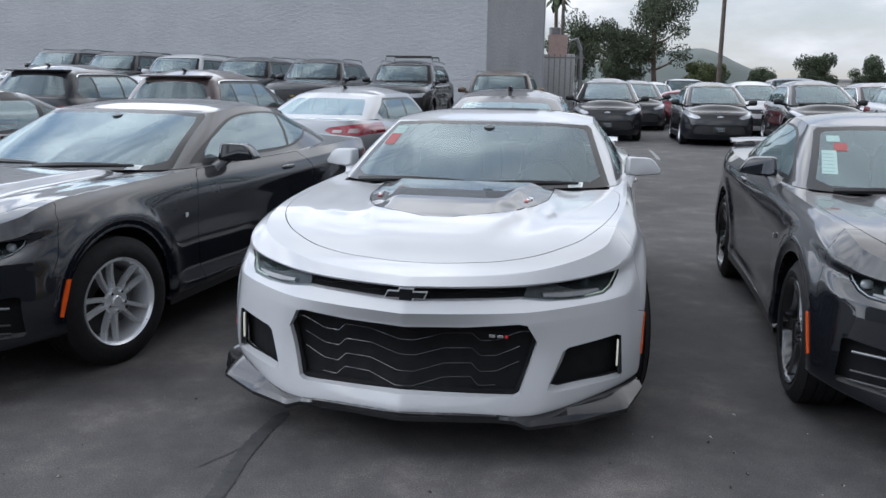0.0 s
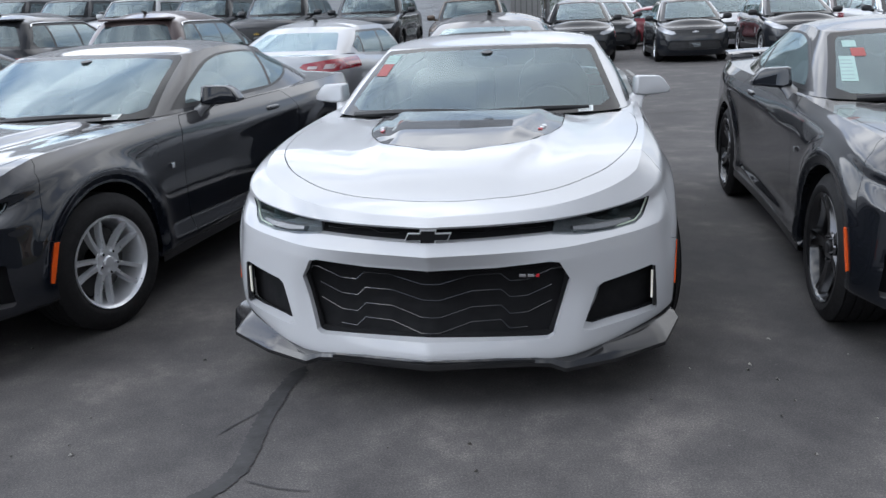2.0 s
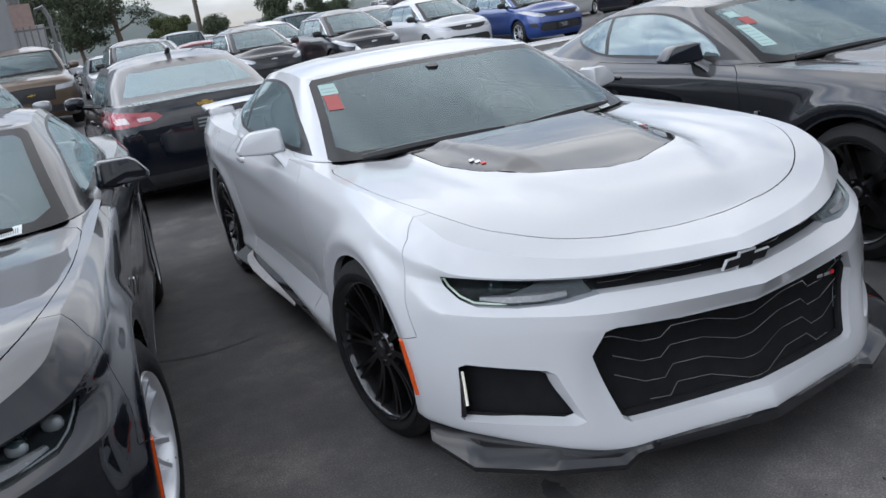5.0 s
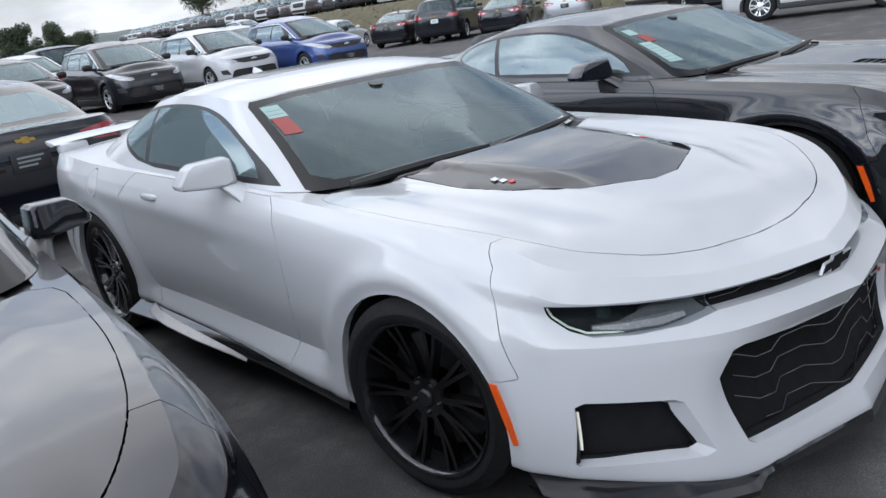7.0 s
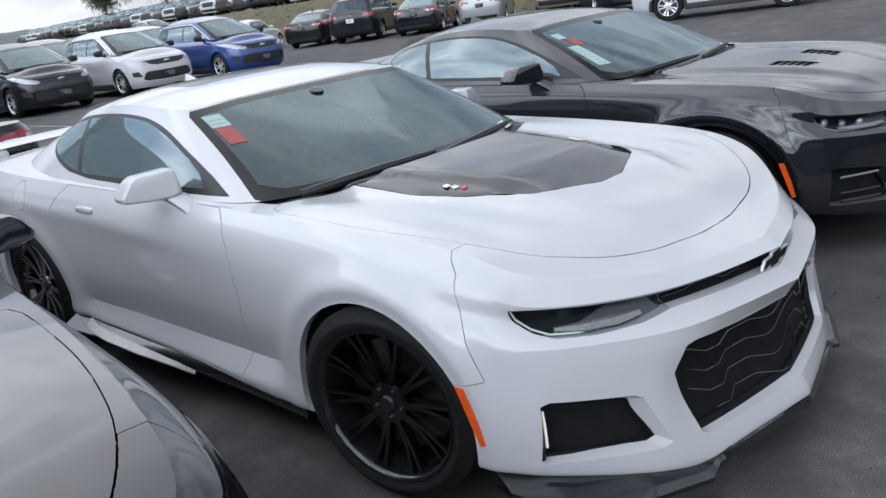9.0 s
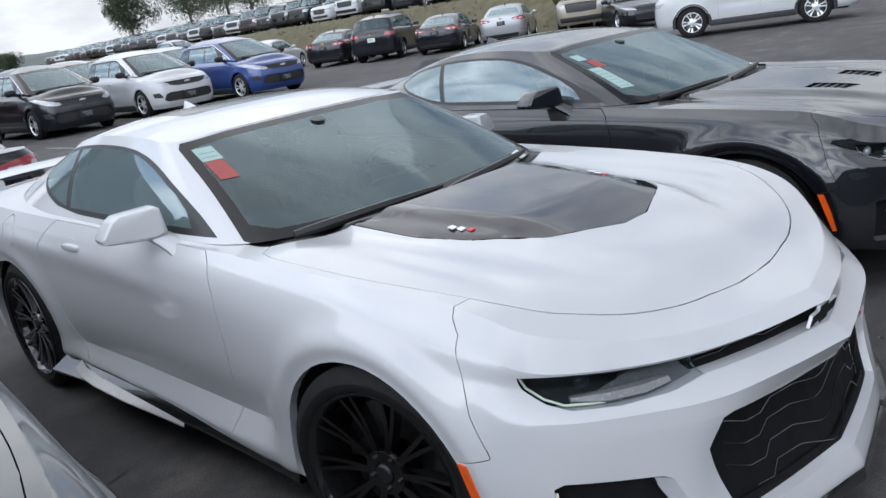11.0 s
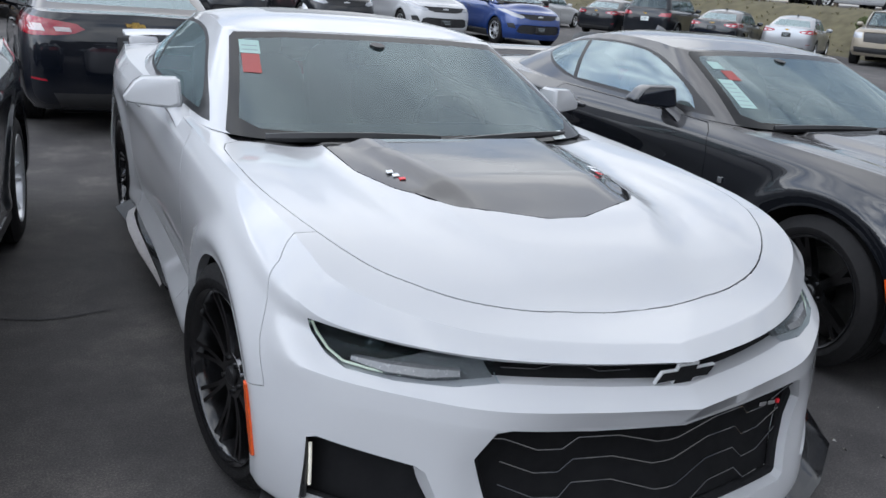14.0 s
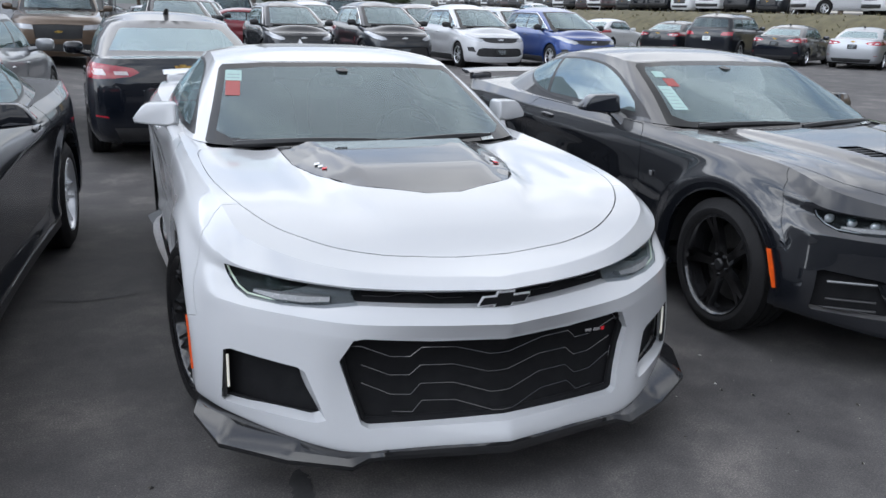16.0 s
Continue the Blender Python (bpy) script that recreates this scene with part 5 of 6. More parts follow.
    trim = split(gh, line, "yz", lambda c, n: c.x > .25 and n.x > .1)
    cuts = s["pillars"]
    edges_ = [a0 - .5] + [p for p in cuts] + [L]
    for k in range(len(edges_) - 1):
        y0, y1 = edges_[k] + (.03 if k else 0), edges_[k + 1] - (.03 if k < len(edges_) - 2 else 0)
        low, high = belt + .04, zt - .075
        inner = [(max(y0, a0 + .10), low + (.0 if k else .012)), (max(y0, min(a1 + .03, y1)), high - .01), (max(y0, a1 + .16), high), (min(y1, c1 - .10), high - .005), (min(y1, c1 - .02), high - .04), (min(y1, c0 - .04), low + .06 + max(0, deck - belt)), (min(y1, c0 - .14), low)]
        pane = split(trim, inner, "yz")
        if len(pane.faces):
            largest(pane)
            pair("side_window", pane, DARK_GLASS if k == len(edges_) - 2 and len(edges_) > 3 else SIDE_GLASS, car)
    pair("window_trim", trim, TRIM, car)
    if s.get("bright"):
        line = flowing([(a0 + .02, belt + .02), ((a0 + a1) / 2, (belt + zt) / 2 - .02), (a1 + .02, zt - .07), (a1 + .18, zt - .035), (m, zt - .03), (c1 - .08, zt - .04), (c1 + .02, zt - .09)], 3)
        st = bmesh.new()
        tube(st, [(wb + (wt - wb) * (z - belt) / (zt - belt) + .022, y, z) for y, z in line], .010, 5)
        pair("chrome_strip", st, CHROME, car)
    back = split(gh, [(-.1, deck + .05), (wb - .16, deck + .05), (wt - .10, zt - .10), (wt - .14, zt - .07), (-.1, zt - .06)], "xz", lambda c, n: c.y > re - .15 and n.y > .1)
    part("rear_window", mirrored(back), DARK_GLASS if s.get("dark", True) else SKY_GLASS, car)
    part("roof", mirrored(gh), body, car)
    # mirrors, antenna, roof rails, wipers
    sh = bmesh.new()
    ellipsoid(sh, (W + .10, cow + .62, belt + .07), (.115, .07, .075), 3.2, 12)
    tube(sh, [(W * .9, cow + .66, belt + .0), (W + .06, cow + .63, belt + .03)], [.04, .03], 6)
    pair("mirror", sh, s.get("mirror") or body, car)
    if s.get("fin"):
        fin = bmesh.new()
        tube(fin, [(0, re - .40, H - .045), (0, re - .28, H - .005 + s["fin"]), (0, re - .22, H + s["fin"])], [.032, .024, .010], 6, .6)
        part("antenna", fin, TRIM, car)
    if s.get("rails"):
        rl = bmesh.new()
        tube(rl, [(wt - .02, rt + .25, H - .05), (wt - .02, rt + .35, H - .01), (wt - .02, re - .35, H - .01), (wt - .02, re - .22, H - .05)], .012, 6)
        pair("roof_rail", rl, TRIM, car)
    if s.get("spoiler"):
        sp = bmesh.new()
        box(sp, -wt * .9, wt * .9, re - .16, re + .07, H - .125, H - .092, .012)
        part("roof_spoiler", sp, body, car)
    wp = bmesh.new()
    tube(wp, [(-.05, cow + .01, belt + .035), (.3, cow + .05, belt + .05), (.55, cow + .16, belt + .06)], .012, 5)
    part("wiper", wp, TRIM, car)
    wp = bmesh.new()
    tube(wp, [(-.6, cow + .17, belt + .03), (-.3, cow + .05, belt + .045), (-.02, cow + .03, belt + .06)], .012, 5)
    part("wiper", wp, TRIM, car)
    if s.get("cladding"):
        cl = bmesh.new()
        box(cl, W * .93, W + .012, ya + arch + .02, yb - arch - .02, gc + .0, gc + .15, .02)
        pair("sill_cladding", cl, MATTE, car)
        if s.get("arches"):
            for cy in (ya, yb):
                ring = bmesh.new()
                path = [(W + .004, cy + (arch + .03) * math.cos(a), r + (arch + .03) * math.sin(a)) for a in np.linspace(-.25, math.pi + .25, 20)]
                tube(ring, path, .040, 6, .4)
                pair("arch_cladding", ring, MATTE, car)
    ub = bmesh.new()
    box(ub, -W * .68, W * .68, .3, L - .3, gc, belt - .35, .03)
    box(ub, -W * .9, W * .9, ya + arch + .02, yb - arch - .02, gc, gc + .14, .02)
    part("underbody", ub, UNDER, car)
    for cy in (ya, yb):
        well = bmesh.new()
        lathe(well, [(W * .98, arch + .004), (W * .70, arch + .02), (W * .68, .1)], 16, 0, math.pi)
        push(well, (0, cy, r))
        pair("wheel_housing", well, UNDER, car)
    seats = s.get("seats", [(-.36, m - .45), (.36, m - .45), (-.36, m + .45), (.36, m + .45)])
    interior(car, gc + s.get('floor', .04), wb - .07, cow + .42, belt - .01, seats)
    for side in (-1, 1):
        for cy in (ya, yb):
            fit_wheel(car, kit, side * (W + .002), cy, r, 15 * cy)
    return car


def hatch_spec():
    return dict(L=4.17, W=.883, H=1.60, belt=1.00, hood=.83, deck=1.05, crown=.13, floor=.12, clear=.17, tyre=.325, axles=(.84, 3.44), cowl=.76, roof_start=1.96, roof_end=3.72, rear_base=4.06, tumble=.20,
                doors=((1.42, 2.42), (2.42, 3.30)), side_glass=(1.12, 1.96, 3.80, 3.60), pillars=(1.56, 2.42, 3.22), round=1.2, spoiler=True, fin=.002, cladding=True, mirror=TRIM,
                head_lamp=[(.46, .70), (.56, .675), (.74, .72), (.84, .80), (.85, .86), (.78, .875), (.66, .80), (.50, .75)], nose_panel=[(-.1, .655), (.30, .66), (.46, .695), (.50, .75), (.60, .79), (.40, .785), (-.1, .79)],
                lower_grille=[(-.1, .30), (.56, .31), (.66, .36), (.60, .50), (.50, .53), (-.1, .52)], fog_lamp=[(.66, .42), (.80, .44), (.82, .54), (.72, .55)], bright=True, badge_metal=SATIN,
                face=[("head_lamp", CLEAR_LAMP, 0, "swept clear head lamp"), ("nose_panel", TRIM, .012, "black patterned nose panel"), ("lower_grille", MATTE, .03, "black lower grille"), ("fog_lamp", MATTE, .01, "")],
                tail=[(.50, .72), (.86, .74), (.90, .95), (.62, .92), (.50, .84)], badge_z=.735, badge=.75, plate=(-.008, .42, MATTE))


def sedan_spec():
    return dict(L=4.67, W=.895, H=1.455, belt=.93, hood=.76, deck=1.03, clear=.17, tyre=.32, axles=(.92, 3.62), cowl=1.28, roof_start=2.02, roof_end=3.42, rear_base=4.18, tumble=.17,
                doors=((1.50, 2.55), (2.55, 3.40)), side_glass=(1.66, 2.16, 3.72, 3.36), pillars=(2.60, 3.36), fin=.03, dark=False,
                head_lamp=[(.44, .62), (.78, .66), (.86, .76), (.55, .72)], upper_grille=[(-.1, .58), (.40, .60), (.44, .70), (-.1, .68)], lower_grille=[(-.1, .28), (.48, .30), (.55, .46), (-.1, .50)],
                face=[("head_lamp", CLEAR_LAMP, 0, "clear head lamp"), ("upper_grille", TRIM, .02, ""), ("lower_grille", MATTE, .03, "")],
                clear_panels=((.50, .62, .882, .915), (.70, .81, .880, .935)), tail=[(.40, .905), (.48, .868), (.62, .850), (.80, .840), (.94, .868), (.94, .975), (.84, .995), (.62, .968), (.46, .945)], rear_badge_z=.955, badge=.8, plate=(4.672, .78, MATTE),
                stern=[("reflector", TAIL, "red bumper reflector"), ("diffuser", MATTE, "")], reflector=[(.70, .475), (.82, .487), (.82, .503), (.71, .492)], diffuser=[(-.1, .24), (.60, .25), (.66, .38), (-.1, .38)])


def suv_spec(L=4.90, H=1.78, W=.97, hood=1.06, belt=1.18):
    return dict(L=L, W=W, H=H, belt=belt, hood=hood, deck=belt + .05, clear=.24, tyre=.375, floor=.16, axles=(.98, .98 + L * .585), cowl=1.35, roof_start=2.02, roof_end=L - .42, rear_base=L - .10, tumble=.15,
                doors=((1.62, 2.62), (2.62, 3.55)), side_glass=(1.66, 2.12, L - .42, L - .55), pillars=(2.66, 3.52), rails=True, fin=.01, cladding=True, arches=True, dark=True, crown=.13,
                head_lamp=[(.48, .80), (.84, .82), (.90, .93), (.52, .90)], upper_grille=[(-.1, .60), (.46, .62), (.50, .90), (-.1, .92)], lower_grille=[(-.1, .34), (.62, .36), (.66, .50), (-.1, .50)],
                face=[("head_lamp", CLEAR_LAMP, 0, "clear head lamp"), ("upper_grille", TRIM, .03, "dark grille"), ("lower_grille", MATTE, .02, "")],
                tail=[(.52, .98), (.93, .98), (.93, 1.12), (.60, 1.10)], badge_z=.76, rear_badge_z=1.06, plate=(L + .002, .86, PAPER))


def truck_spec():
    return dict(L=5.85, W=1.0, H=1.92, belt=1.30, hood=1.20, deck=1.30, clear=.34, tyre=.41, axles=(1.0, 4.68), cowl=1.55, roof_start=2.10, roof_end=3.78, rear_base=4.02, tumble=.13, gap=.05, floor=.22,
                doors=((1.75, 2.80), (2.80, 3.80)), side_glass=(1.84, 2.22, 3.94, 3.80), pillars=(2.82,), round=.6,
                head_lamp=[(.62, .90), (.93, .92), (.95, 1.10), (.64, 1.10)], upper_grille=[(-.1, .78), (.56, .80), (.60, 1.12), (-.1, 1.14)], lower_grille=[(-.1, .42), (.80, .44), (.84, .62), (-.1, .62)],
                face=[("head_lamp", CLEAR_LAMP, 0, "clear head lamp"), ("upper_grille", TRIM, .03, "dark grille"), ("lower_grille", TRIM, .01, "")],
                tail=[(.82, .90), (.99, .90), (.99, 1.20), (.84, 1.20)])


def recolour(car, old, fresh, label):
    """Another paint, and another label, for a copy."""
    for o in (car, *car.children_recursive):
        for slot in o.material_slots:
            if slot.material == old:
                slot.link = "OBJECT"
                slot.material = fresh
    return tagged(car, label)


# ---- the ground ----
BANK = [(36.0, -30.0), (33.0, 5.0), (28.5, 22.0), (28.0, 45.0), (36.0, 95.0), (60.0, 220.0)]  # foot of the bank


def bank_side(x, y):
    """How far (x, y) lies beyond the foot of the bank, negative on the lot's side."""
    best, sign = 1e9, -1.0
    for (x0, y0), (x1, y1) in zip(BANK, BANK[1:]):
        dx, dy = x1 - x0, y1 - y0
        u = max(0, min(1, ((x - x0) * dx + (y - y0) * dy) / (dx * dx + dy * dy)))
        d = math.hypot(x - x0 - u * dx, y - y0 - u * dy)
        if d < best:
            best, sign = d, 1.0 if (x - x0) * dy - (y - y0) * dx > 0 else -1.0
    return sign * best


def lot_z(x, y):
    rise = 0.035 * max(0.0, min(15.0, -x - 8)) * float(smooth01((y - 14) / 4))
    return rise + 0.40 * float(smooth01((0.5 - x) / 6)) * float(smooth01((y - 12) / 5))


def ground_z(x, y):
    d = bank_side(x, y)
    return lot_z(x, y) + 1.85 * float(smooth01(d / 3.6)) + 0.02 * max(0, min(60, d - 6))


def spaced(lo, hi, fine_lo, fine_hi, step):
    a = list(np.arange(fine_lo, fine_hi, step))
    k, v = step, fine_lo
    while v > lo:
        k *= 1.35
        v -= k
        a.insert(0, v)
    k, v = step, a[-1]
    while v < hi:
        k *= 1.35
        v += k
        a.append(v)
    return a


def build_ground():
    xs, ys = spaced(-900, 900, -10, 42, 1.0), spaced(-500, 2500, -8, 50, 1.0)
    bm = bmesh.new()
    g = np.array([[(x, y, ground_z(x, y)) for x in xs] for y in ys])
    grid_into(bm, g, lambda p: Vector((0, 0, 1)))
    tagged(new("ground", mesh_of("ground", bm, ASPHALT)), "dark worn asphalt of the car lot", "ground", kind="structure")
    grass = surface("dry_grass", (0.105, 0.092, 0.052), 0.95, 0, 0.28, 2.2, 1.0, 9)
    bm = bmesh.new()
    us = np.linspace(0, len(BANK) - 1, 260)
    line = np.array([np.interp(us, range(len(BANK)), [p[k] for p in BANK]) for k in (0, 1)]).T
    rows = []
    for k, (x, y) in enumerate(line):
        a, b = line[max(k - 1, 0)], line[min(k + 1, len(line) - 1)]
        d = (b - a) / np.linalg.norm(b - a)
        row = []
        for j in range(15):
            o = -0.4 + 0.5 * j
            px, py = x + d[1] * o, y - d[0] * o
            lump = 0.07 * noise.noise(Vector((px * 1.1, py * 1.1, 0))) + 0.05 * noise.noise(Vector((px * 4, py * 4, 3)))
            row.append((px, py, ground_z(px, py) + 0.02 + (lump + 0.06 if 0 < j < 14 else -0.05)))
        rows.append(row)
    grid_into(bm, np.array(rows), lambda p: Vector((0, 0, 1)))
    tagged(new("grass_bank", mesh_of("grass_bank", bm, grass, 60)), "dry grassy bank above the lot", "bank", kind="structure")
    # tufts on the bank
    bm = bmesh.new()
    rnd = random.Random(5)
    for _ in range(1300):
        k = rnd.uniform(0.6, 3.6)
        i = min(int(k), len(BANK) - 2)
        u = k - i
        x, y = [BANK[i][q] + (BANK[i + 1][q] - BANK[i][q]) * u for q in (0, 1)]
        o = rnd.uniform(0.1, 6.0)
        dx, dy = [BANK[i + 1][q] - BANK[i][q] for q in (0, 1)]
        n = math.hypot(dx, dy)
        x, y = x + dy / n * o, y - dx / n * o
        z, h = ground_z(x, y) + 0.05, rnd.uniform(0.05, 0.16)
        a = rnd.uniform(0, 6.28)
        for q in range(3):
            b = a + q * 1.05
            c, s_ = math.cos(b) * 0.05, math.sin(b) * 0.05
            bm.faces.new([bm.verts.new(p) for p in ((x - c, y - s_, z), (x + c, y + s_, z), (x + c * .4 + rnd.uniform(-.1, .1), y + s_ * .4, z + h))])
    tuft = surface("grass_tufts", (0.16, 0.14, 0.078), 0.95, 0, 0.35, 0.8)
    tagged(new("grass_tufts", mesh_of("grass_tufts", bm, tuft)), "dry yellow grass tufts on the bank", "grass", kind="stuff")


build_ground()


def ribbon(name, label, path, width, material, seed):
    """A ragged dark line in the asphalt, a few millimetres proud."""
    rnd = random.Random(seed)
    t = np.linspace(0, len(path) - 1, 14 * (len(path) - 1) + 1)
    p = catmull(np.array(path, float), t)
    bm = bmesh.new()
    g = []
    for k in range(len(p)):
        d = p[min(k + 1, len(p) - 1)] - p[max(k - 1, 0)]
        d = d / (np.linalg.norm(d) + 1e-9)
        w = width * (0.85 + 0.3 * rnd.random()) * min(1, k / 4 + .15, (len(p) - 1 - k) / 4 + .15)
        j = rnd.uniform(-.07, .07) * width
        g.append([(p[k][0] - d[1] * (s * w / 2 + j), p[k][1] + d[0] * (s * w / 2 + j), ground_z(p[k][0], p[k][1]) + .004) for s in (-1, 1)])
    grid_into(bm, np.array(g), lambda q: Vector((0, 0, 1)))
    tagged(new(name, mesh_of(name, bm, material)), label, "crack", kind="structure")


TAR = surface("tar_seal", (0.041, 0.040, 0.041), 0.75, 0, 0.3, 8, 0.2, 60)
ribbon("trim_crack", "dark sealed crack in the asphalt", [(-.62, .34), (-.64, .12), (-.64, -.1), (-.62, -.31), (-.60, -.5), (-.64, -.66), (-.78, -.81), (-1.0, -.98), (-1.3, -1.15)], .068, TAR, 1)
ribbon("trim_crack", "thin crack in the asphalt", [(-.56, -.59), (-.43, -.63), (-.31, -.64)], .006, TAR, 2)
ribbon("trim_crack", "thin crack in the asphalt", [(-.78, -.30), (-.72, -.18), (-.67, -.08)], .007, TAR, 3)
ribbon("trim_crack", "thin crack in the asphalt", [(-1.6, 2.5), (-1.3, 2.4), (-1.0, 2.45)], .012, TAR, 4)
ribbon("trim_crack", "thin crack in the asphalt", [(1.2, 9.0), (2.6, 9.3), (4.2, 9.1)], .03, TAR, 6)
LINE = surface("worn_line_paint", (0.26, 0.26, 0.25), 0.8, 0, 0.4, 5)
for k, x0 in enumerate((2.2, 5.0, 7.7)):
    ribbon("trim_line", "worn white bay line", [(x0, 15.0), (x0 + .01, 16.5), (x0, 18.0)], .09, LINE, 20 + k)

# ---- grit and chips lying on the asphalt ----
def build_grit():
    rnd = random.Random(21)
    bm = bmesh.new()
    for k in range(420):
        x, y = rnd.uniform(-4.5, 4.5), rnd.uniform(-3.0, 1.2) if k % 3 else rnd.uniform(-3.0, 9.0)
        s = rnd.choice((.004, .005, .006, .008, .012))
        q = pose(x, y, s * .35, rnd.uniform(-20, 20), rnd.uniform(-20, 20), rnd.uniform(0, 360))
        v = [bm.verts.new(q @ Vector((a * s * rnd.uniform(.6, 1.3), b * s * rnd.uniform(.6, 1.3), c * s * .5))) for a, b, c in ((-1, 0, 0), (0, -.7, .1), (1, .2, 0), (.1, .8, -.1), (0, 0, .9))]
        for i in range(4):
            bm.faces.new((v[i], v[(i + 1) % 4], v[4]))
    m, n, l, p = nodes_of("grit")
    geo = n.new("ShaderNodeNewGeometry")
    r = ramp_node(n, l, geo.outputs["Random Per Island"], [(0.0, grey(.012)), (0.5, (.07, .06, .05)), (0.8, (.22, .21, .19)), (1.0, (.4, .39, .36))])
    l.new(r.outputs["Color"], p.inputs["Base Color"])
    p.inputs["Roughness"].default_value = .85
    tagged(new("grit", mesh_of("grit", bm, m)), "scattered grit and leaf chips on the asphalt", "grit", kind="stuff")


build_grit()

# ---- the coupes ----
KIT_SPLIT = wheel_kit(.345, .272, .285, "split", WHEEL_BLACK, 72)
KIT_DOUBLE = wheel_kit(.345, .236, .245, "double", ALLOY, 72)
KIT_FIVE = wheel_kit(.345, .262, .245, "five", WHEEL_BLACK, 72)
white_car = coupe("glossy white sports coupe with dark hood insert and black wheels", WHITE, KIT_SPLIT, True, "body", steer=10)
white_car.matrix_basis = pose(-.004, 0, .004, 0, 0, -1.94)
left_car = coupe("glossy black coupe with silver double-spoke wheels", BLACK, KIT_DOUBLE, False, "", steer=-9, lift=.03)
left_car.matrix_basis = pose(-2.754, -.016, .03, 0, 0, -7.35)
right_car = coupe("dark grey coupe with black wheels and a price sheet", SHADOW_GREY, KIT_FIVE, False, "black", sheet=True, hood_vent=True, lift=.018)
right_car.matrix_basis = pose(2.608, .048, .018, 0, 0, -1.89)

# ---- the other cars ----
KIT_SMALL = wheel_kit(.325, .225, .21, "web", ALLOY, 36)
KIT_SEDAN = wheel_kit(.32, .215, .21, "web", ALLOY, 36)
KIT_BIG = wheel_kit(.375, .25, .25, "web", ALLOY, 36)
KIT_TRUCK = wheel_kit(.41, .23, .28, "web", ALLOY, 36)


def put(car, x, y, turn, size=1.0):
    car.matrix_basis = pose(x, y, ground_z(x, y), 0, 0, turn) @ Matrix.Scale(size, 4)
    return car


def clone(base, old, fresh, label, x, y, turn, size=1.0):
    c = copy_thing(base, pose(x, y, ground_z(x, y), 0, 0, turn) @ Matrix.Scale(size, 4))
    return recolour(c, old, fresh, label) if fresh != old else tagged(c, label)


hatch = put(vehicle("car", "dark grey electric hatchback, nose to the aisle", "car", GRAPHITE, KIT_SMALL, hatch_spec()), 4.08, 19.8, 0, 1.05)
for fresh, label, x, y, turn in (
        (GRAPHITE, "dark grey hatchback in the second row", 1.2, 20.8, 0), (GRAPHITE, "dark grey hatchback behind another", 2.4, 27.2, 0), (SILVER, "silver hatchback further back", 3.4, 33.0, 0),
        (GRAPHITE, "dark grey electric hatchback beside the white one", 6.84, 19.7, 0), (WHITE, "white electric hatchback with a black nose panel", 9.70, 19.63, 0), (BLUE, "bright blue electric hatchback", 12.30, 18.85, 0),
        (WHITE, "white hatchback behind the grey one", 6.2, 25.2, 0), (MAUVE, "reddish hatchback in the back row", 10.3, 25.5, 0), (SILVER, "silver hatchback in the back row", 14.3, 25.8, 0),
        (GRAPHITE, "dark grey hatchback seen from behind", -8.5, 13.7, 180), (MAUVE, "bronze-mauve hatchback seen from behind", -5.6, 12.9, 180)):
    clone(hatch, GRAPHITE, fresh, label, x, y, turn, 0.98 if turn else 1.05)

sedan = put(vehicle("car", "glossy black sedan seen from behind", "car", BLACK, KIT_SEDAN, sedan_spec()), -.33, 11.0, 180)
for fresh, label, x, y, turn in (
        (SILVER, "silver sedan seen from behind", -2.40, 11.8, 172.5), (GRAPHITE, "dark grey sedan beside the black coupe", -6.1, 1.6, -7),
        (SILVER, "silver sedan in the far row", 1.0, 27.5, 0), (RED, "red sedan in the far row", 7.0, 31.0, 90), (WHITE, "white coupe-like sedan by the bank", 23.4, 33.0, 118),
        (GRAPHITE, "dark grey sedan by the bank", 24.7, 29.4, 118), (BLACK, "black sedan with red tail lamps by the bank", 25.9, 24.1, 118), (SILVER, "pale silver sedan by the bank", 27.6, 22.4, 120),
        (BLACK, "black coupe by the bank", 24.6, 14.3, -40)):
    clone(sedan, BLACK, fresh, label, x, y, turn)

suv = put(vehicle("car", "dark grey sport utility car with roof rails", "car", GRAPHITE, KIT_BIG, suv_spec()), -4.3, 17.6, 0)
for fresh, label, x, y, turn in (
        (GRAPHITE, "dark grey utility car by the wall", -6.9, 17.9, 0), (BROWN, "bronze sport utility car facing the aisle", -1.7, 18.0, 0), (GRAPHITE, "dark grey utility car by the wall", -9.2, 18.4, 0),
        (WHITE, "white utility car by the wall", -11.6, 19.0, 0), (BLACK, "black utility car by the wall", -14.0, 19.6, 0), (BLACK, "black utility car by the wall", -16.4, 20.2, 0),
        (GRAPHITE, "dark grey utility car by the bank", 25.1, 26.7, 118), (WHITE, "white sport utility car seen from its side", 18.6, 10.8, 203.6), (WHITE, "white utility car in the back row", 11.2, 27.5, 0), (GOLD, "beige utility car in the back row", 14.6, 27.8, 0)):
    clone(suv, GRAPHITE, fresh, label, x, y, turn)

rack = suv_spec()
for y in (2.55, 3.65):
    bm = bmesh.new()
    tube(bm, [(-.66, y, rack["H"] + .02), (-.64, y, rack["H"] + .12), (.64, y, rack["H"] + .12), (.66, y, rack["H"] + .02)], .022, 6)
    part("roof_bar", bm, TRIM, suv, "black roof rack bar")

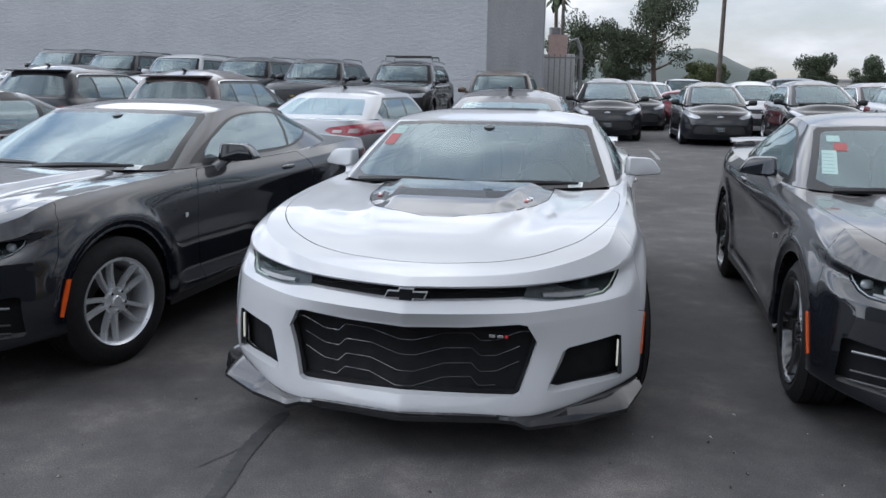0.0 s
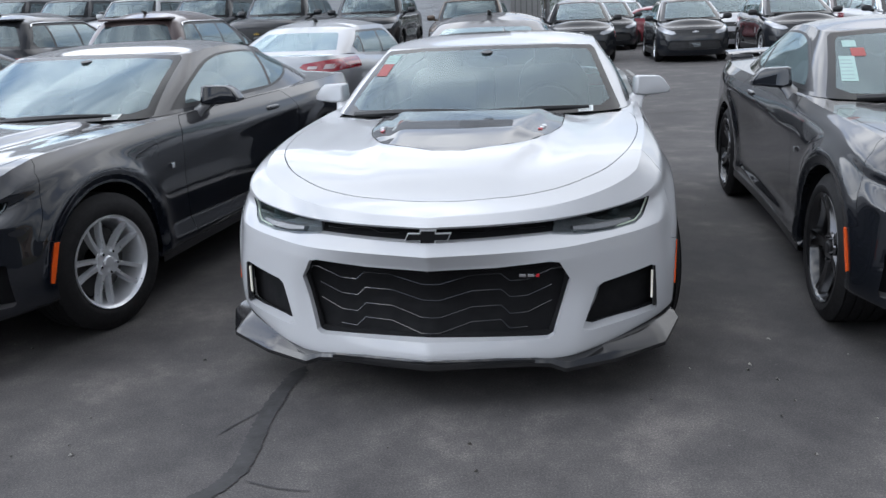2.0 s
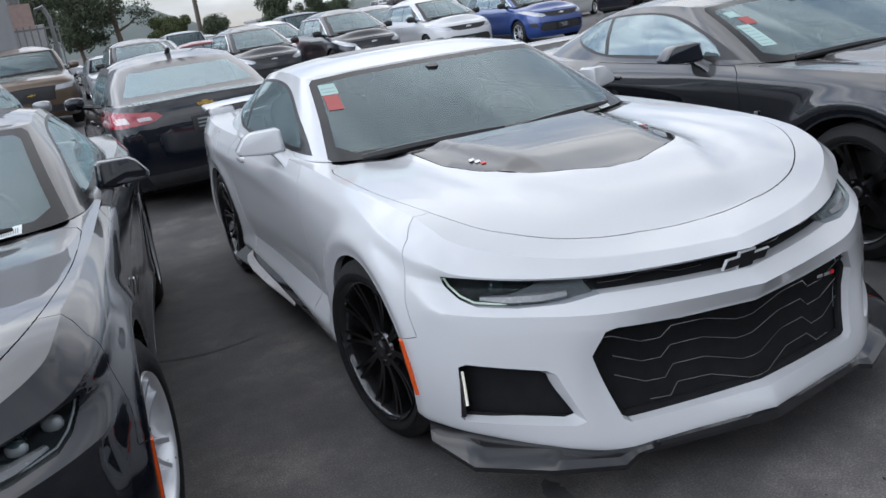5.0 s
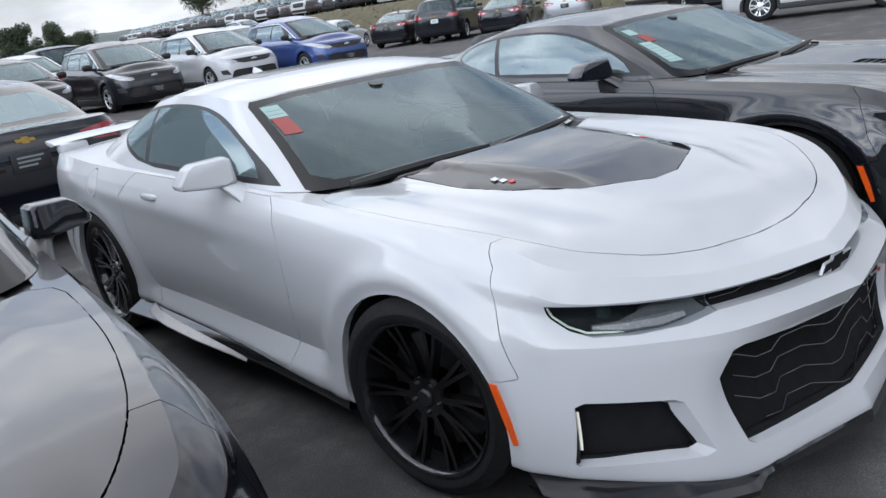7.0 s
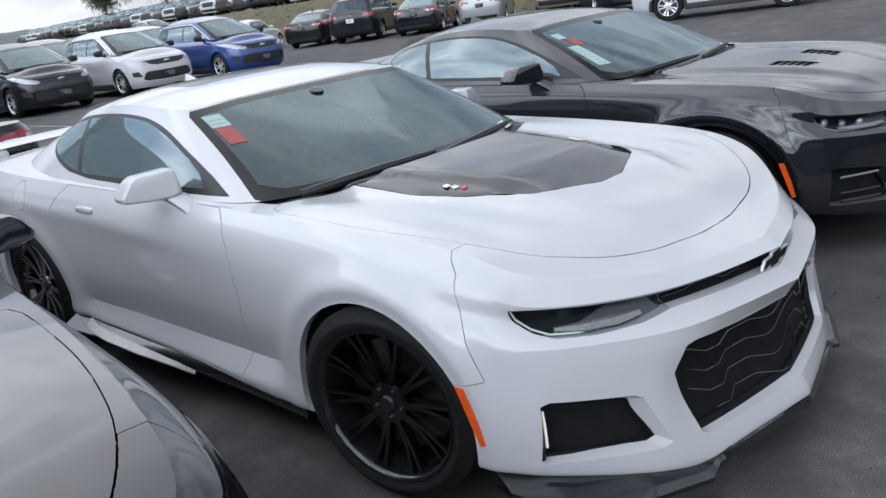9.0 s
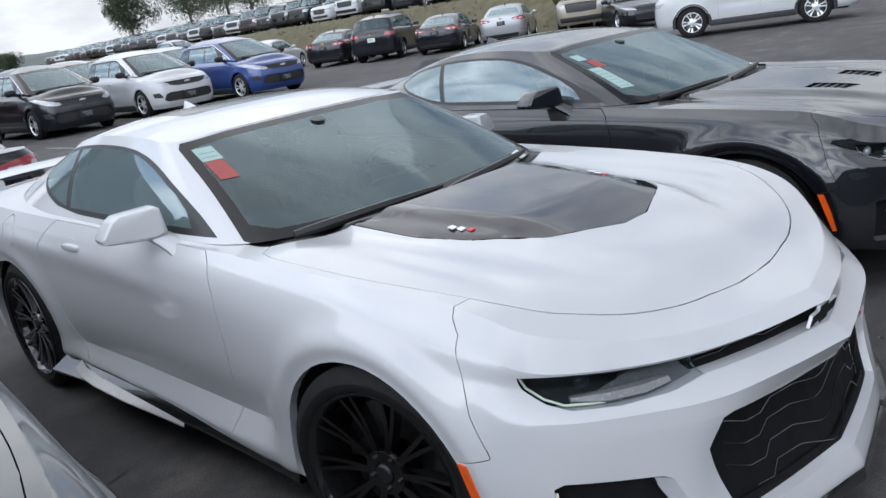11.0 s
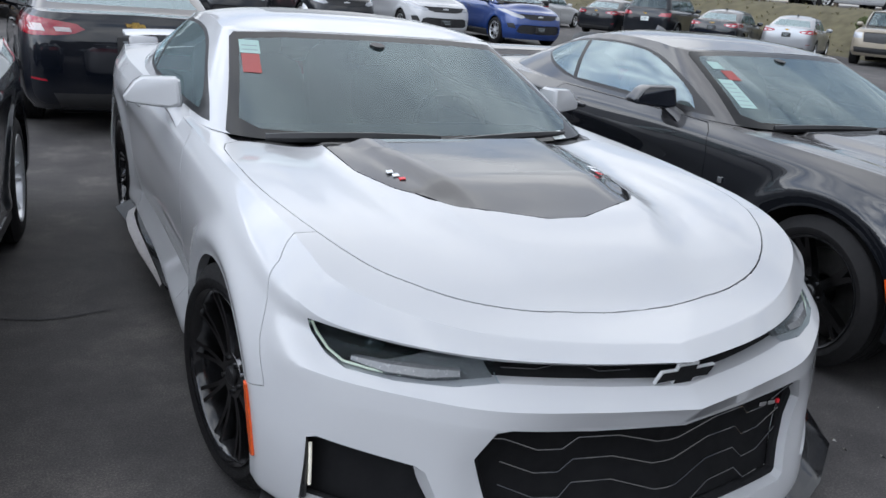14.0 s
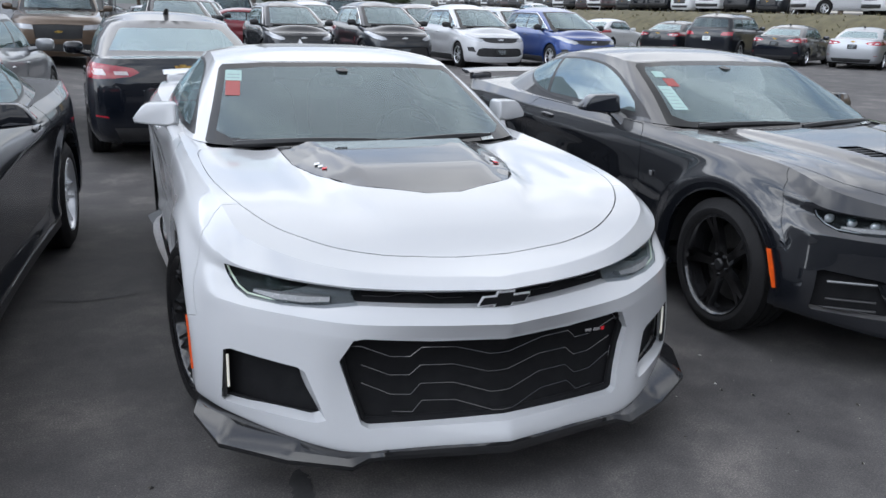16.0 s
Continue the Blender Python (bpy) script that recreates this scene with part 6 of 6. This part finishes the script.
truck = put(vehicle("pickup_truck", "dark grey pickup truck in the far row", "truck", GRAPHITE, KIT_TRUCK, truck_spec(), "parked trucks"), 8.0, 27.2, 0)
for fresh, label, x, y, turn in (
        (GOLD, "beige pickup truck facing the lot", 25.2, 17.5, -62), (WHITE, "white pickup truck on the upper terrace", 33.0, 32.5, -107), (WHITE, "white pickup truck on the upper terrace", 33.7, 28.6, -107),
        (MAROON, "maroon pickup truck on the upper terrace", 36.3, 22.7, -85), (WHITE, "white pickup truck in the back row", 4.8, 34.0, 0)):
    clone(truck, GRAPHITE, fresh, label, x, y, turn)
rnd = random.Random(3)
for k in range(32):
    y = 35.5 + 2.5 * k
    i = max(j for j in range(len(BANK) - 1) if BANK[j][1] <= y)
    x = BANK[i][0] + (BANK[i + 1][0] - BANK[i][0]) * (y - BANK[i][1]) / (BANK[i + 1][1] - BANK[i][1]) + 5.6
    fresh = rnd.choice((BLACK, GRAPHITE, GRAPHITE, BLACK, WHITE, MAROON))
    clone(truck if k % 3 else suv, GRAPHITE, fresh, {BLACK: "black", WHITE: "white", MAROON: "maroon", GRAPHITE: "dark grey"}[fresh] + " vehicle parked on the upper terrace", x, y, -78 + rnd.uniform(-2, 2))
for k in range(12):
    fresh = (GRAPHITE, SILVER, WHITE, BLACK, MAUVE, GRAPHITE, SILVER, RED, WHITE, BLACK, GRAPHITE, SILVER)[k]
    clone(hatch if k % 2 else suv, GRAPHITE, fresh, "car in the far rows of the lot", -1.0 + 2.9 * k, 44 + (k % 3) * 5, 90 if k % 4 == 1 else 0)


# ---- building ----
def wall_box(name, label, a, b, thick, height, material, kind="structure"):
    d = Vector((b[0] - a[0], b[1] - a[1], 0))
    n = Vector((-d.y, d.x, 0)).normalized() * thick
    bm = bmesh.new()
    lo = [Vector((a[0], a[1], -.3)), Vector((b[0], b[1], -.3))]
    q = [lo[0], lo[1], lo[1] + n, lo[0] + n]
    v0 = [bm.verts.new(p) for p in q]
    v1 = [bm.verts.new(p + Vector((0, 0, height + .3))) for p in q]
    bm.faces.new(v0)
    bm.faces.new(v1)
    for k in range(4):
        bm.faces.new((v0[k], v0[(k + 1) % 4], v1[(k + 1) % 4], v1[k]))
    bmesh.ops.recalc_face_normals(bm, faces=list(bm.faces))
    return tagged(new(name, mesh_of(name, bm, material)), label, "wall", kind=kind)


def stucco():
    m, n, l, p = nodes_of("white_stucco")
    big = noise_node(n, l, 0.5, 6, 0.6)
    r = ramp_node(n, l, big.outputs["Fac"], [(0.3, (0.355, 0.365, 0.38)), (0.7, (0.425, 0.435, 0.45))])
    l.new(r.outputs["Color"], p.inputs["Base Color"])
    p.inputs["Roughness"].default_value = 0.9
    tc, mp = n.new("ShaderNodeTexCoord"), n.new("ShaderNodeMapping")
    mp.inputs["Scale"].default_value = (1.0, 1.0, 2.2)
    nz = n.new("ShaderNodeTexNoise")
    nz.inputs["Scale"].default_value, nz.inputs["Detail"].default_value, nz.inputs["Roughness"].default_value = 4.0, 7, 0.66
    l.new(tc.outputs["Object"], mp.inputs["Vector"])
    l.new(mp.outputs["Vector"], nz.inputs["Vector"])
    b = n.new("ShaderNodeBump")
    b.inputs["Strength"].default_value, b.inputs["Distance"].default_value = 0.8, 0.08
    l.new(nz.outputs["Fac"], b.inputs["Height"])
    l.new(b.outputs["Normal"], p.inputs["Normal"])
    return m


STUCCO = stucco()
wall_box("wall_south", "white rough-stuccoed wall of a tall building", (-3.33, 30.0), (-53.5, 40.0), -.4, 13, STUCCO)
wall_box("wall_east", "white rough-stuccoed end wall", (-1.56, 38.3), (-3.31, 30.05), -.4, 13, STUCCO)
wall_box("wall_back", "white wall closing the building", (-53.5, 40.2), (-1.56, 38.5), -.4, 12.9, STUCCO)

# unseen wall, added to darken what the car noses reflect
wall_box("wall_behind", "plain dark unseen wall added for the reflections", (-40, -15), (40, -15), -.4, 5.0, surface("dull_render", (0.06, 0.06, 0.06), 0.9, 0, 0.2, 0.6))

# ---- sky line: trees, poles, hills ----
BARK = surface("bark", (0.10, 0.075, 0.055), 0.9, 0, 0.3, 6, 0.6, 30)
LEAF = surface("leaves", (0.058, 0.076, 0.040), 0.7, 0, 0.45, 1.2)
LEAF_PALE = surface("pale_leaves", (0.10, 0.12, 0.045), 0.7, 0, 0.4, 1.2)


def tree(label, x, y, height, spread, seed, leaf, trunk_part=.3, leaves=13000, size=.21):
    """A tapered trunk with limbs and a ragged crown of many small leaves."""
    rnd = random.Random(seed)
    z0 = ground_z(x, y)
    root = thing("tree", label, "tree", "trees", pose(x, y, z0))
    bm = bmesh.new()
    tube(bm, [(0, 0, -.2), (.1, .05, height * .2), (-.1, .1, height * .5), (.1, 0, height * .8)], [height * .03, height * .024, height * .016, height * .006], 8)
    ends = []
    for k in range(9):
        a, h = rnd.uniform(0, 6.28), height * rnd.uniform(trunk_part, .75)
        r = spread * rnd.uniform(.5, .95)
        e = (math.cos(a) * r, math.sin(a) * r, h + height * rnd.uniform(.08, .24))
        tube(bm, [(0, 0, h), (e[0] * .5, e[1] * .5, h + (e[2] - h) * .4), e], [height * .012, height * .008, height * .003], 5)
        ends.append((Vector(e), spread * rnd.uniform(.28, .48)))
    ends += [(Vector((rnd.uniform(-.3, .3) * spread, rnd.uniform(-.3, .3) * spread, height * rnd.uniform(.38, .92))), spread * rnd.uniform(.3, .5)) for _ in range(14)]
    part("trunk", bm, BARK, root)
    bm = bmesh.new()
    for k in range(leaves):
        c, r = rnd.choice(ends)
        d = Vector((rnd.gauss(0, 1), rnd.gauss(0, 1), rnd.gauss(0, .75))).normalized() * r * rnd.random() ** .4
        p = c + d
        s = size * rnd.uniform(.5, 1.2)
        m = Euler((rnd.uniform(0, 6), rnd.uniform(0, 6), rnd.uniform(0, 6))).to_matrix()
        bm.faces.new([bm.verts.new(p + m @ Vector(q) * s) for q in ((-.5, 0, 0), (0, -.28, .05), (.5, 0, 0), (0, .28, .05))])
    part("crown", bm, leaf, root)
    return root


for lab, x, y, h, sp, sd, leaf in (
        ("dark dense tree behind the building", -.1, 61, 6.6, 2.6, 1, LEAF), ("tall eucalyptus with a ragged crown", 5.9, 71, 9.4, 3.1, 2, LEAF), ("tall eucalyptus with a ragged crown", 2.9, 71, 6.2, 2.2, 3, LEAF),
        ("small pale green tree", 10.6, 75, 3.6, 1.6, 4, LEAF_PALE), ("low tree on the skyline", 16.5, 110, 3.6, 1.8, 13, LEAF), ("low tree on the skyline", 18.1, 68.8, 4.1, 1.7, 5, LEAF), ("low tree on the skyline", 23.0, 115, 4.0, 2.5, 6, LEAF),
        ("spreading tree beyond the lot", 32.6, 102, 5.4, 2.2, 7, LEAF), ("spreading tree beyond the lot", 50, 140, 2.6, 2.6, 8, LEAF), ("tree above the upper terrace", 47, 93, 7, 3.4, 9, LEAF), ("tree above the upper terrace", 50, 85, 8, 4.5, 21, LEAF),
        ("tree above the upper terrace", 52, 76, 8, 4.5, 22, LEAF), ("tree above the upper terrace", 52, 67, 8, 4.5, 23, LEAF), ("tree above the upper terrace", 52, 58, 8, 4.5, 24, LEAF),
        ("tree above the upper terrace", 57, 88, 9, 5.5, 10, LEAF), ("green tree above the terrace", 62, 50, 8, 5, 11, LEAF), ("green tree above the terrace", 66, 40, 9, 5.5, 12, LEAF_PALE), ("green tree above the terrace", 58, 60, 8, 5, 14, LEAF),
        ("green tree above the terrace", 51, 34, 6.5, 3.6, 15, LEAF), ("green tree above the terrace", 50, 39, 6.0, 3.6, 16, LEAF_PALE), ("green tree above the terrace", 49, 44.5, 6.5, 3.8, 17, LEAF), ("green tree above the terrace", 54, 29, 6.5, 3.6, 18, LEAF),
        ("green shrub on the bank", 29.6, 20.6, 1.5, .9, 19, LEAF_PALE)):
    tree(lab, x, y, h, sp, sd, leaf)

POLE = surface("weathered_pole", (0.11, 0.09, 0.075), 0.85, 0, 0.25, 5, 0.4, 40)
for x, y, h in ((8.3, 50.3, 14.0), (-1.35, 56.8, 13.0)):
    bm = bmesh.new()
    tube(bm, [(0, 0, -.3), (0, 0, h * .5), (0.05, 0, h)], [.15, .12, .10], 10)
    ob = tagged(new("utility_pole", mesh_of("utility_pole", bm, POLE)), "brown weathered wooden utility pole", "pole", "poles")
    ob.matrix_basis = pose(x, y, ground_z(x, y))


def palm(x, y, height, seed):
    rnd = random.Random(seed)
    root = thing("palm_tree", "slim fan palm above the roofs", "tree", "", pose(x, y, ground_z(x, y)))
    bm = bmesh.new()
    tube(bm, [(0, 0, -.2), (.1, 0, height * .5), (0, 0, height)], [.22, .18, .16], 8)
    part("trunk", bm, BARK, root)
    for k in range(26):
        bm = bmesh.new()
        a, e = rnd.uniform(0, 6.28), rnd.uniform(-.6, 1.1)
        pts = [(math.cos(a) * r * math.cos(e), math.sin(a) * r * math.cos(e), height + r * math.sin(e) - .35 * r * r) for r in (0, .5, 1.0, 1.4)]
        g = []
        for (px, py, pz), w in zip(pts, (.03, .22, .3, .02)):
            g.append([(px - math.sin(a) * w, py + math.cos(a) * w, pz - .05), (px, py, pz), (px + math.sin(a) * w, py - math.cos(a) * w, pz - .05)])
        grid_into(bm, np.array(g), lambda q: Vector((0, 0, 1)))
        part("frond", bm, LEAF, root)
    return root


palm(-2.7, 77, 9.4, 1)


def hills(name, label, y, spec, material):
    bm = bmesh.new()
    xs = np.linspace(-700, 900, 200)
    g = []
    for x in xs:
        h = sum(a * math.exp(-(((x - c) / w) ** 2)) for c, w, a in spec) + 5 * noise.noise(Vector((x * .012, y, 0))) + 2 * noise.noise(Vector((x * .05, y, 4)))
        g.append([(x, y, -8), (x, y + 30, max(1, h * .6)), (x, y + 80, max(2, h)), (x, y + 200, -8)])
    grid_into(bm, np.array(g), lambda q: Vector((0, -.5, 1)))
    tagged(new(name, mesh_of(name, bm, material)), label, "hill", kind="structure")


hills("backdrop_hills", "hazy green-grey hills on the horizon", 620, [(88, 42, 26), (25, 50, 22), (300, 120, 14), (-200, 150, 20), (520, 120, 16)], surface("hazy_hill", (0.13, 0.15, 0.14), 1, 0, 0.2, .02))
brown = surface("bare_slope", (0.17, 0.12, 0.08), .95, 0, .35, .15, .5, 3)
bm = bmesh.new()
g = []
for y in np.linspace(-20, 60, 30):
    g.append([(52 + o + 3 * noise.noise(Vector((y * .1, o, 1))), y, ground_z(52 + o, y) - .2 + 5.5 * float(smooth01(o / 16)) * float(smooth01((44 - y) / 20)) + .5 * noise.noise(Vector((y * .3, o * .3, 0)))) for o in np.linspace(0, 40, 16)])
grid_into(bm, np.array(g), lambda q: Vector((0, 0, 1)))
tagged(new("bare_hillside", mesh_of("bare_hillside", bm, brown, 60)), "bare brown hillside above the terrace", "hill", kind="structure")


def shed(label, x, y, w, d, h, material, turn=0):
    """A low distant building with a row of openings."""
    root = thing("warehouse", label, "building", "far buildings", pose(x, y, ground_z(x, y), 0, 0, turn))
    bm = bmesh.new()
    box(bm, -w / 2, w / 2, 0, d, -.3, h)
    part("wall", bm, material, root)
    bm = bmesh.new()
    box(bm, -w / 2 - .2, w / 2 + .2, -.2, d + .2, h, h + .35, .05)
    part("roof", bm, surface("roof_edge", (.35, .34, .33), .8), root)
    for k in range(int(w / 5)):
        bm = bmesh.new()
        box(bm, -w / 2 + 1.2 + 5 * k, -w / 2 + 3.8 + 5 * k, -.05, .05, .6, h * .55)
        part("window", bm, DARK_GLASS, root)


PALE = surface("pale_render", (.5, .48, .45), .85, 0, .12, .3)
shed("long pale low building far off", 37.5, 132, 9, 8, 2.8, PALE)

# fenced plant beside the building
MESH = surface("galvanised_steel", (.22, .22, .22), .5, .7, .2, 8)
fence = thing("fence", "dark slatted steel fence beside the building", "fence", "", pose(-1.75, 41, ground_z(0, 41)))
for k in range(8):
    bm = bmesh.new()
    box(bm, k * .28, k * .28 + .06, 0, .04, 0, 3.1)
    part("slat", bm, MESH, fence)
for z in (.3, 2.9):
    bm = bmesh.new()
    box(bm, 0, 2.1, .045, .09, z, z + .08)
    part("rail", bm, MESH, fence)
plant = thing("plant_unit", "grey rooftop-style plant unit behind the fence", "machine", "", pose(-1.9, 43.2, ground_z(0, 43)))
bm = bmesh.new()
box(bm, 0, 1.7, 0, 2, 0, 3.2, .05)
part("casing", bm, surface("painted_steel", (.35, .35, .34), .5, .2), plant)
bm = bmesh.new()
tube(bm, [(.6, .6, 3.6), (.6, .6, 4.6)], .32, 12)
part("stack", bm, MESH, plant)
bm = bmesh.new()
tube(bm, [(1.3, .4, 3.2), (1.5, .3, 3.9), (1.8, .3, 4.0), (2.0, .3, 3.5), (2.05, .3, 0)], .10, 8)
part("pipe", bm, MESH, plant)
bm = bmesh.new()
box(bm, .3, 1.3, -.06, -.02, 3.0, 4.2)
part("notice", bm, surface("faded_notice", (.42, .30, .27), .7), plant)
